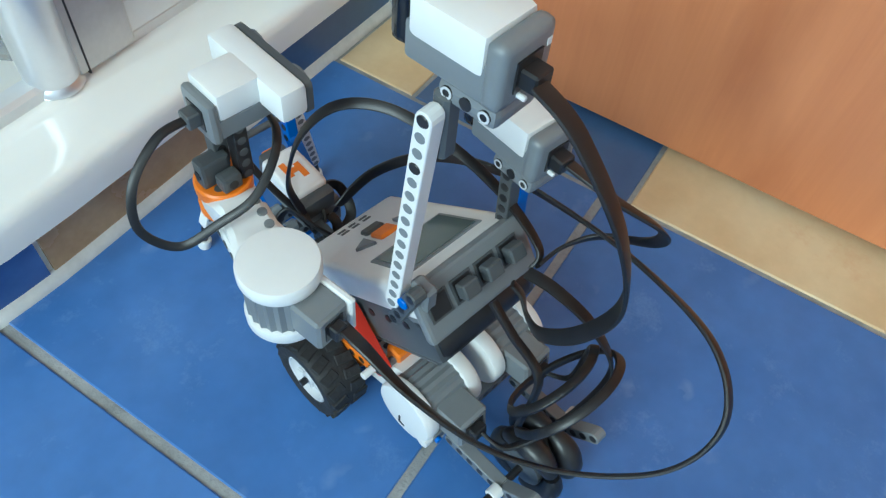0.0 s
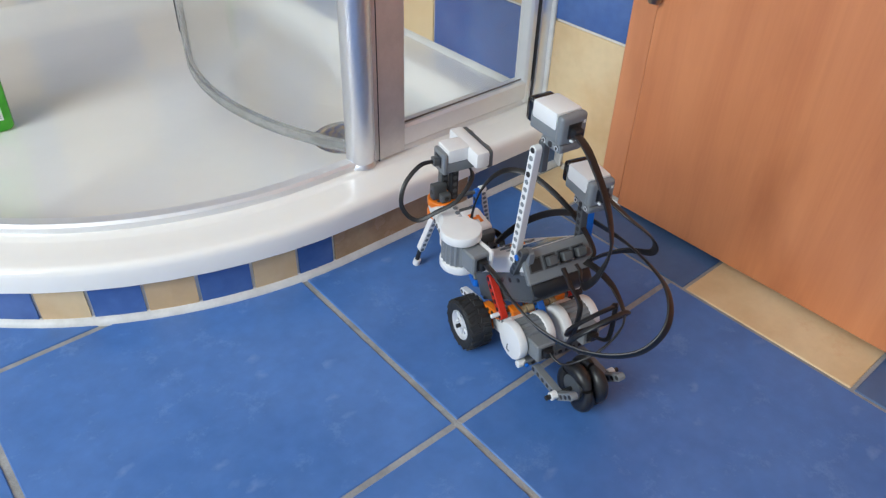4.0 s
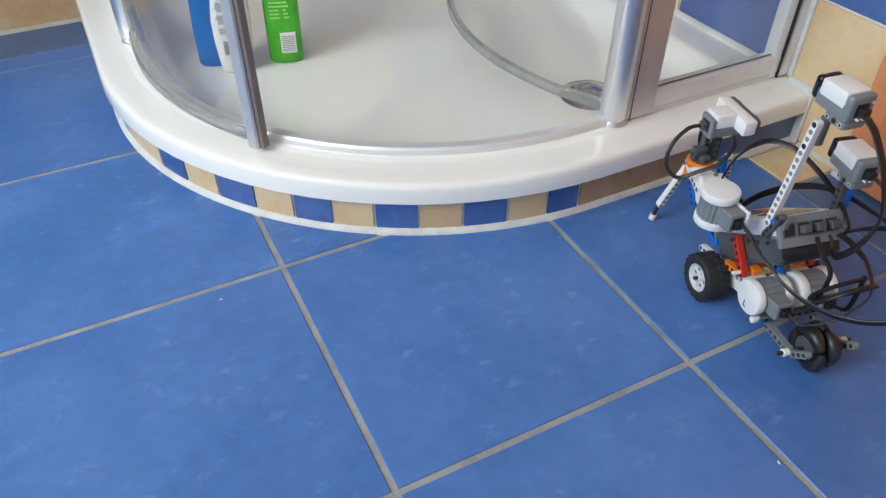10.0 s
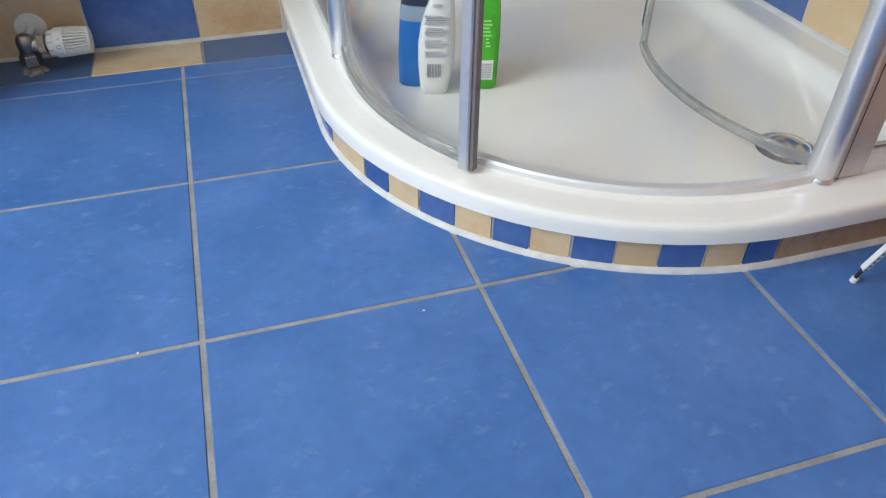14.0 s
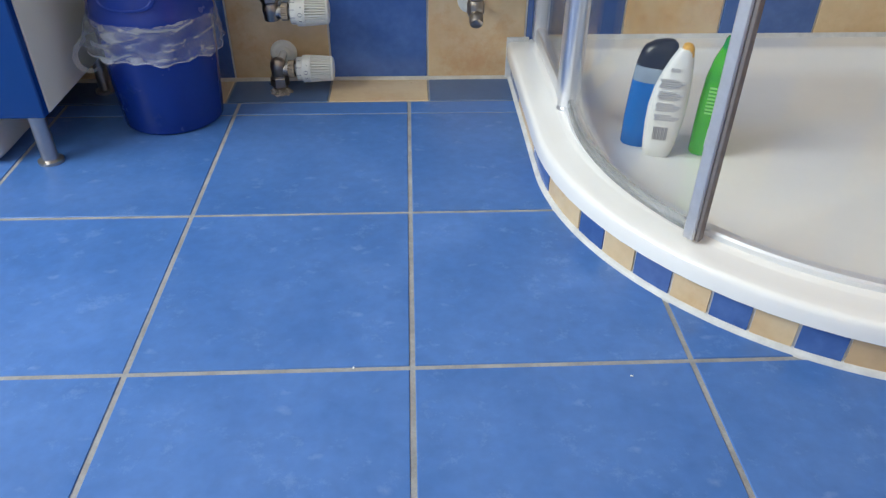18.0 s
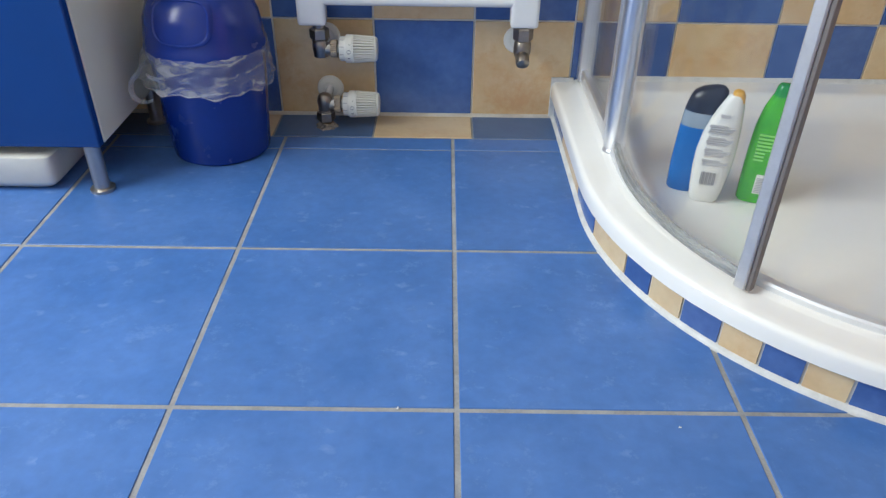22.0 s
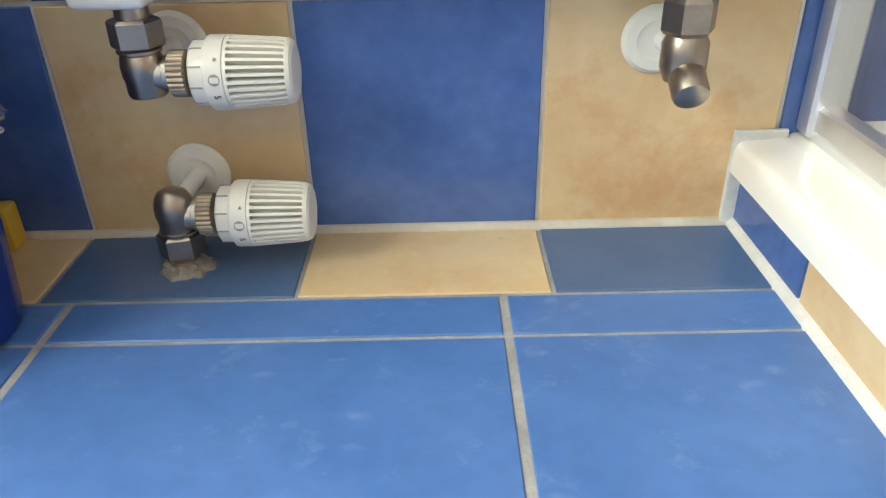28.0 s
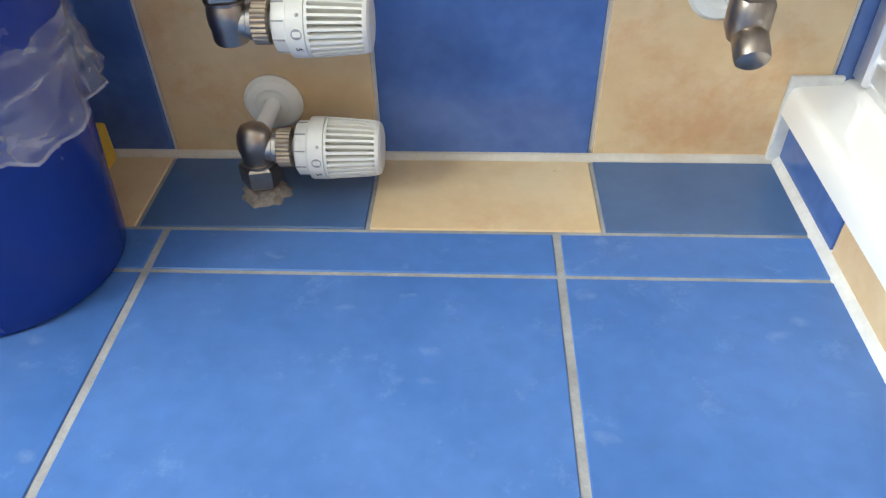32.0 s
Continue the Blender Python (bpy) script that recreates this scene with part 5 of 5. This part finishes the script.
def eye_sensor(at, rz, label):
    """A box-shaped sensor: white cover, grey body, black glossy front, socket behind."""
    se = new("distance_sensor")
    se.parent = bot
    se["label"] = label
    M = Matrix.Translation(at) @ Matrix.Rotation(radians(rz), 4, "Z")
    rp("sensor_body", box(-0.0122, -0.022, -0.013, 0.0122, 0.016, 0.002, r=0.0018, seg=2, m=M), R_LGREY, se, smooth=True)
    rp("white_cover", box(-0.0130, -0.0170, -0.003, 0.0130, 0.0140, 0.0125, r=0.0026, seg=2, m=M), R_WHITE, se, smooth=True)
    rp("back_shell", box(-0.0132, -0.0245, -0.0135, 0.0132, -0.0166, 0.0118, r=0.0035, seg=3, m=M), R_LGREY, se, smooth=True)
    rp("lens", box(-0.0124, 0.0142, -0.0105, 0.0124, 0.0235, 0.0112, r=0.0045, seg=3, m=M), R_LENS, se, "glossy black sensor front", smooth=True)
    rp("socket", box(-0.0062, -0.0252, -0.0075, 0.0062, -0.0243, 0.0045, m=M), R_BLACK, se)
    rp("plug", box(-0.0045, -0.0315, -0.006, 0.0045, -0.024, 0.0015, r=0.0008, m=M), R_BLACK, se)
    rp("connector_arm", box(-0.0118, -0.0240, -0.0212, 0.0118, 0.0010, -0.0128, r=0.003, seg=2, m=M), R_LGREY, se)
    side = [M @ Matrix.Translation((0, -0.0115 + 0.008 * k, -0.0169)) @ Matrix.Rotation(radians(90), 4, "Y") for k in (-1, 0, 1)]
    dots("pin_hole", side, 0.0026, -0.0120, 0.0120, R_BLACK, se)
    for m in (side[0], side[2]):
        rp("pin_ring", lathe([(0.0015, -0.0123), (0.0024, -0.0123), (0.0024, 0.0123), (0.0015, 0.0123)], 14, m, caps=False), R_METAL, se)
    for k in (-1, 1):
        rp("socket_peg", cyl((0.0026 * k, -0.0258, -0.0098), (0, 1, 0), 0.0011, 0.004, 10), R_WHITE, se).matrix_basis = M
    rp("printed_mark", box(0.0085, -0.0247, 0.0030, 0.0108, -0.0244, 0.0058, m=M), R_WHITE, se)
    return se


eye_sensor((-0.0185, -0.049, 0.280), 4, "upper box sensor with white cover and black front")
eye_sensor((0.036, -0.038, 0.199), -3, "lower box sensor with white cover and black front")
rp("mast_joint", box(-0.0315, -0.0555, 0.232, -0.0235, -0.0475, 0.262, r=0.0015), R_DGREY)

# ultrasonic head on the raised motor, facing right
head = new("ultrasonic_head")
head.parent = bot
head["label"] = "white T-shaped ultrasonic sensor on grey connectors"
HX, HY, HZ = -0.035, 0.062, 0.196
rp("eye_bar", box(HX - 0.004, HY - 0.0285, HZ - 0.0070, HX + 0.0105, HY + 0.0285, HZ + 0.0095, r=0.0028, seg=2), R_WHITE, head, smooth=True)
rp("eye_face", box(HX + 0.0095, HY - 0.0275, HZ - 0.0100, HX + 0.0150, HY + 0.0280, HZ + 0.0092, r=0.0045, seg=3), R_DGREY, head, smooth=True)
for s in (-1, 1):
    rp("sensor_eye", lathe([(0.0086, 0), (0.0086, 0.0012), (0.0075, 0.0018), (0.0068, 0.0008), (0, 0.0008)], 28, axis_m((HX + 0.0145, HY + 0.0160 * s, HZ), (1, 0, 0))), R_LGREY, head, smooth=True)
rp("stem_cover", box(HX - 0.0250, HY - 0.0115, HZ - 0.005, HX - 0.001, HY + 0.0115, HZ + 0.0094, r=0.0022, seg=2), R_WHITE, head, smooth=True)
rp("stem_body", box(HX - 0.0265, HY - 0.0108, HZ - 0.0165, HX + 0.007, HY + 0.0108, HZ - 0.0040, r=0.0015), R_LGREY, head)
rp("stem_end", box(HX - 0.0300, HY - 0.0115, HZ - 0.0175, HX - 0.0245, HY + 0.0115, HZ + 0.0055, r=0.003, seg=2), R_LGREY, head, smooth=True)
rp("socket", box(HX - 0.0304, HY - 0.0062, HZ - 0.0110, HX - 0.0298, HY + 0.0062, HZ + 0.0010), R_BLACK, head)
rp("plug", box(HX - 0.0365, HY - 0.004, HZ - 0.009, HX - 0.0295, HY + 0.004, HZ - 0.001, r=0.0008), R_DGREY, head)
# connectors between the motor's hub and the head
rp("neck_block", box(-0.0665, HY - 0.0125, 0.1478, -0.0555, HY - 0.0045, 0.1568, r=0.002, seg=2), R_DGREY, head)
rp("neck_block", box(-0.0720, HY - 0.0040, 0.1478, -0.0560, HY + 0.0045, 0.1640, r=0.002, seg=2), R_DGREY, head)
dots("pin_hole", [axis_m((-0.061, HY - 0.0126, 0.1522), (0, 1, 0)), axis_m((-0.0722, HY, 0.1560), (1, 0, 0))], 0.0025, -0.0003, 0.0008, R_BLACK, head)
beam("neck_beam", (-0.0505, HY - 0.005, 0.1500), (-0.0505, HY - 0.005, 0.1795), (0, 1, 0), R_BLACK, parent=head, hole_m=R_DGREY)
beam("neck_beam", (-0.0570, HY + 0.004, 0.1560), (-0.0570, HY + 0.004, 0.1795), (0, 1, 0), R_DGREY, parent=head)

# touch bumper in front
touch = new("touch_bumper")
touch.parent = bot
touch["label"] = "white touch sensor with blue and white bumper beams"
TM = Matrix.Translation((0, 0.094, 0.072)) @ Matrix.Rotation(radians(6), 4, "X")
rp("sensor_cover", box(-0.0125, -0.018, -0.004, 0.0125, 0.018, 0.0120, r=0.004, seg=3, m=TM), R_WHITE, touch, smooth=True)
rp("sensor_body", box(-0.0120, -0.026, -0.0125, 0.0120, 0.019, -0.0035, r=0.0015, m=TM), R_LGREY, touch)
rp("sensor_back", box(-0.0122, -0.026, -0.010, 0.0122, -0.0175, 0.0095, r=0.003, seg=2, m=TM), R_DGREY, touch, smooth=True)
rp("sensor_nose", box(-0.0095, 0.018, -0.009, 0.0095, 0.025, 0.009, r=0.003, seg=2, m=TM), R_DGREY, touch, smooth=True)
rp("button", box(-0.0045, 0.024, -0.0045, 0.0045, 0.0285, 0.0045, r=0.001, m=TM), R_ORANGE, touch, "orange touch button")
for x0, y0, x1, y1 in ((-0.006, -0.004, -0.002, 0.008), (-0.002, -0.002, 0.002, 0.002), (0.002, -0.008, 0.006, 0.004)):
    rp("printed_mark", box(x0, y0, 0.0118, x1, y1, 0.0123, m=TM), R_ORANGE, touch)
for k, y in enumerate((0.078, 0.094)):
    beam("grey_beam", (-0.016, y, 0.050), (0.016, y, 0.050), (0, 1, 0), R_LGREY, parent=touch)
    rp("blue_pin", cyl((0, y, 0.043), (1, 0, 0), 0.0036, 0.034, 14), R_BLUE, touch, smooth=True)
    for s in (-1, 1):
        beam("hanging_beam", (0.0165 * s, y, 0.056), (0.0165 * s, y, 0.040), (1, 0, 0), R_LGREY, parent=touch)
beam("grey_rail", (0.0, 0.060, 0.047), (0.0, 0.108, 0.050), (1, 0, 0), R_DGREY, parent=touch)
for s in (-1, 1):
    beam("blue_beam", (0.0205 * s, 0.103, 0.050), (0.0205 * s, 0.124, 0.077), (1, 0, 0), R_BLUE, parent=touch)
    beam("blue_beam", (0.0205 * s, 0.124, 0.077), (0.0205 * s, 0.126, 0.094), (1, 0, 0), R_BLUE, parent=touch)
    beam("white_leg", (0.027 * s, 0.126, 0.092), (0.045 * s, 0.138, 0.026), (0, 1, 0.2), R_WHITE, hole_m=R_LGREY, parent=touch)
    rp("leg_pin", cyl((0.0475 * s, 0.1395, 0.0155), (0.18 * s, 0.13, -0.97), 0.0026, 0.022, 12), R_BLACK, touch)
    rp("leg_tip", cyl((0.0492 * s, 0.1405, 0.0048), (0.18 * s, 0.13, -0.97), 0.0044, 0.008, 16), R_WHITE, touch, smooth=True)
    rp("white_bush", cyl((0.0265 * s, 0.126, 0.096), (1, 0, 0), 0.0040, 0.008, 16), R_WHITE, touch, smooth=True)
rp("bumper_axle", cyl((0, 0.126, 0.094), (1, 0, 0), 0.0023, 0.066, 12), R_DGREY, touch)
beam("front_link", (0.0, 0.070, 0.040), (0.0, 0.052, 0.040), (1, 0, 0), R_DGREY)
beam("front_drop", (-0.008, 0.056, 0.046), (-0.008, 0.056, 0.030), (1, 0, 0), R_LGREY)
beam("front_drop", (0.008, 0.056, 0.046), (0.008, 0.056, 0.030), (1, 0, 0), R_LGREY)
rp("front_block", box(-0.020, 0.028, 0.036, 0.020, 0.054, 0.048, r=0.002), R_DGREY)

# cables
# lead of the head: a ring at its socket, then a bow down to the front
cable([(-0.0705, 0.062, 0.191), (-0.086, 0.060, 0.191), (-0.104, 0.055, 0.178), (-0.110, 0.049, 0.158), (-0.098, 0.041, 0.1435), (-0.080, 0.033, 0.1535), (-0.063, 0.028, 0.163), (-0.046, 0.034, 0.174), (-0.036, 0.046, 0.178),
       (-0.033, 0.062, 0.177), (-0.032, 0.086, 0.174), (-0.036, 0.104, 0.158), (-0.034, 0.105, 0.134), (-0.027, 0.090, 0.104), (-0.016, 0.070, 0.078), (-0.010, 0.060, 0.062)],
      [1.4, 1.3, 1.0, 0.7, 0.4, 0.2, 0.2, 0.4, 0.8, 1.2, 1.3, 1.0, 0.6, 0.3, 0.0, 0.0], w=0.0038)
# bundle in front of the brick
cable([(-0.012, 0.060, 0.066), (-0.008, 0.078, 0.074), (0.004, 0.084, 0.058), (0.012, 0.070, 0.046), (0.002, 0.058, 0.050), (-0.010, 0.060, 0.066), (-0.020, 0.074, 0.078), (-0.030, 0.074, 0.062), (-0.022, 0.062, 0.048), (-0.006, 0.058, 0.052)])
cable([(0.0, 0.064, 0.060), (0.010, 0.080, 0.070), (0.024, 0.080, 0.062), (0.022, 0.066, 0.048), (0.004, 0.062, 0.044), (-0.018, 0.064, 0.050), (-0.026, 0.066, 0.070)])
# arch from the front over the brick to its rear sockets
cable([(-0.012, 0.068, 0.074), (-0.019, 0.070, 0.104), (-0.014, 0.061, 0.145), (-0.002, 0.044, 0.172), (0.012, 0.020, 0.179), (0.025, -0.010, 0.169), (0.032, -0.042, 0.155), (0.030, -0.070, 0.142), (0.024, -0.072, 0.133)],
      [0.4, 0.6, 0.9, 1.2, 1.3, 1.1, 0.7, 0.3, 0.0], w=0.0050)
# flat bow from the head motor round the back and along the far side to the front
cable([(-0.0665, -0.036, 0.135), (-0.066, -0.052, 0.134), (-0.062, -0.080, 0.122), (-0.050, -0.116, 0.109), (-0.028, -0.151, 0.107), (-0.003, -0.179, 0.122), (0.018, -0.183, 0.146), (0.034, -0.160, 0.162), (0.042, -0.116, 0.164), (0.046, -0.070, 0.158),
       (0.047, -0.020, 0.146), (0.046, 0.026, 0.118), (0.034, 0.058, 0.086), (0.014, 0.068, 0.062)],
      [1.2, 1.1, 0.7, 0.4, 0.3, 0.3, 0.3, 0.3, 0.4, 0.6, 0.8, 0.8, 0.5, 0.0], w=0.0070, h=0.0030)
# leads of the upper and the lower box sensor
cable([(-0.0185, -0.080, 0.2775), (-0.0185, -0.098, 0.270), (-0.015, -0.122, 0.240), (-0.008, -0.130, 0.200), (-0.004, -0.118, 0.160), (0.000, -0.100, 0.132), (0.006, -0.087, 0.126), (0.010, -0.079, 0.131), (0.009, -0.073, 0.135)],
      [1.5, 1.5, 1.3, 1.0, 0.7, 0.5, 0.3, 0.0, 0.0], w=0.0068, h=0.0028)
cable([(0.036, -0.069, 0.1965), (0.040, -0.092, 0.191), (0.055, -0.113, 0.176), (0.064, -0.108, 0.155), (0.057, -0.086, 0.144), (0.043, -0.076, 0.138), (0.026, -0.074, 0.135)],
      [1.4, 1.2, 0.9, 0.6, 0.3, 0.0, 0.0], w=0.0062, h=0.0027)
# leads of the drive motors, coiled over the rear wheel
coil = []
for k in range(25):
    a = radians(40 + 22.5 * k)
    rad_ = 0.025 + 0.0003 * k
    coil.append((0.006 + rad_ * math.cos(a), -0.108 - 0.55 * rad_ * math.sin(a) - 0.0007 * k, 0.098 + 0.85 * rad_ * math.sin(a)))
cable([(0.026, -0.0985, 0.057), (0.030, -0.112, 0.066)] + coil + [(-0.012, -0.112, 0.120), (-0.008, -0.090, 0.128), (-0.006, -0.074, 0.136)], [0.5] * 30, w=0.0042, h=0.0034)
cable([(-0.026, -0.0985, 0.057), (-0.022, -0.112, 0.054), (-0.008, -0.120, 0.060), (0.010, -0.128, 0.076), (0.026, -0.130, 0.104), (0.024, -0.114, 0.128), (0.022, -0.090, 0.135), (0.020, -0.073, 0.134)], [0.4, 0.6, 0.9, 1.0, 1.0, 0.6, 0.2, 0.0])

# ---- tiles of the floor and walls ----
TILE_CACHE = {}


def slab(w, h, t=0.006, c=0.0009):
    """One tile: face up, lower left corner at the origin, chamfered rim."""
    key = (round(w, 4), round(h, 4), t)
    if key in TILE_CACHE:
        return TILE_CACHE[key]
    vs = [(0, 0, -t), (w, 0, -t), (w, h, -t), (0, h, -t), (0, 0, -c), (w, 0, -c), (w, h, -c), (0, h, -c), (c, c, 0), (w - c, c, 0), (w - c, h - c, 0), (c, h - c, 0)]
    fs = [(0, 3, 2, 1), (8, 9, 10, 11)]
    for k in range(4):
        j = (k + 1) % 4
        fs += [(k, j, 4 + j, 4 + k), (4 + k, 4 + j, 8 + j, 8 + k)]
    TILE_CACHE[key] = (vs, fs)
    return TILE_CACHE[key]


MESHES = {}


def tile(name, w, h, material, m, parent):
    key = (round(w, 4), round(h, 4), material.name)
    if key not in MESHES:
        vs, fs = slab(w, h)
        me = bpy.data.meshes.new(name)
        me.from_pydata(vs, [], fs)
        me.materials.append(material)
        MESHES[key] = me
    ob = new(name, MESHES[key])
    ob.parent = parent
    ob.matrix_world = m
    return ob


J, JB = 0.0068, 0.0045      # joints of the field and along the border
xs = [(k - 2) * P for k in range(-3, 6)]
xs[-1] = VB
ys = [H1, 0.0] + [-P * k for k in range(1, 7)] + [YS + J]
tr = random.Random(3)
for i in range(len(xs) - 1):
    for j in range(len(ys) - 1):
        x0, x1 = xs[i] + J / 2, xs[i + 1] - (JB if i == len(xs) - 2 else J) / 2
        y1, y0 = ys[j] - (JB if j == 0 else J) / 2, ys[j + 1] + J / 2
        tile("floor_tile", x1 - x0, y1 - y0, BLUE_FLOOR, pose(x0, y0, tr.uniform(-0.0002, 0.0003)), floor)
    x0, x1 = xs[i] + J / 2, min(xs[i + 1], XL if xs[i] < XL < xs[i + 1] else 9) - J / 2
    if xs[i] < XL:
        tile("floor_tile", x1 - x0, HB - H1 - JB, BLUE_FLOOR, pose(x0, H1 + JB / 2, 0), floor)
WP, WJ, W0 = 0.203, 0.0042, -0.1625      # wall tile pitch, joint, one upright joint
k = -7
while W0 + k * WP < XL:
    x0, x1 = W0 + k * WP + 0.002, min(W0 + (k + 1) * WP, XL - 0.004) - 0.002
    tile("border_tile", x1 - x0, YA - HB - JB - 0.004, CREAM_FLAT if k % 2 == 0 else BORDER_BLUE, pose(x0, HB + JB / 2, 0.0003), floor)
    k += 1
edges = [(-0.494, YF - 0.012, CREAM_FLAT)] + [(-0.494 - 0.2015 * (q + 1), -0.494 - 0.2015 * q, BORDER_BLUE if q % 2 == 0 else CREAM_FLAT) for q in range(7)]
for y0, y1, m in edges:
    tile("border_tile", XB - VB - JB + 0.002, y1 - y0 - 0.004, m, pose(VB + JB / 2, y0 + 0.002, 0.0003), floor)
# wall behind the radiator
for k in range(-8, 7):
    for r in range(0, 12):
        x0, x1 = max(W0 + k * WP, XW) + WJ / 2, min(W0 + (k + 1) * WP, XB) - WJ / 2
        z0, z1 = 0.0025 + r * 0.2025 + WJ / 2, min(0.0025 + (r + 1) * 0.2025, ZC) - WJ / 2
        if x1 - x0 < 0.01 or z1 - z0 < 0.01:
            continue
        tile("wall_tile", x1 - x0, z1 - z0, BLUE_WALL if (k + r) % 2 == 0 else CREAM, pose(x0, YA, z0, 90), wall_n)
# wall with the door
Y0 = -0.325
for k in range(-9, 6):
    for r in range(0, 12):
        lo, hi = Y0 + k * WP, Y0 + (k + 1) * WP
        lo, hi = max(lo, YS), min(hi, YA)
        z0, z1 = 0.0025 + r * 0.2025 + WJ / 2, min(0.0025 + (r + 1) * 0.2025, ZC) - WJ / 2
        if hi - lo < 0.01 or z1 - z0 < 0.01:
            continue
        spans = [(lo, hi)]
        if z0 < DZ:
            spans = [(max(lo, DY1 + 0.008), hi), (lo, min(hi, DY0 - 0.008))]
        for a, b in spans:
            if b - a > 0.01:
                tile("wall_tile", b - a - WJ, z1 - z0, CREAM if (k + r) % 2 else BLUE_WALL, pose(XB, b - WJ / 2, z0, 90, 0, -90), wall_e)
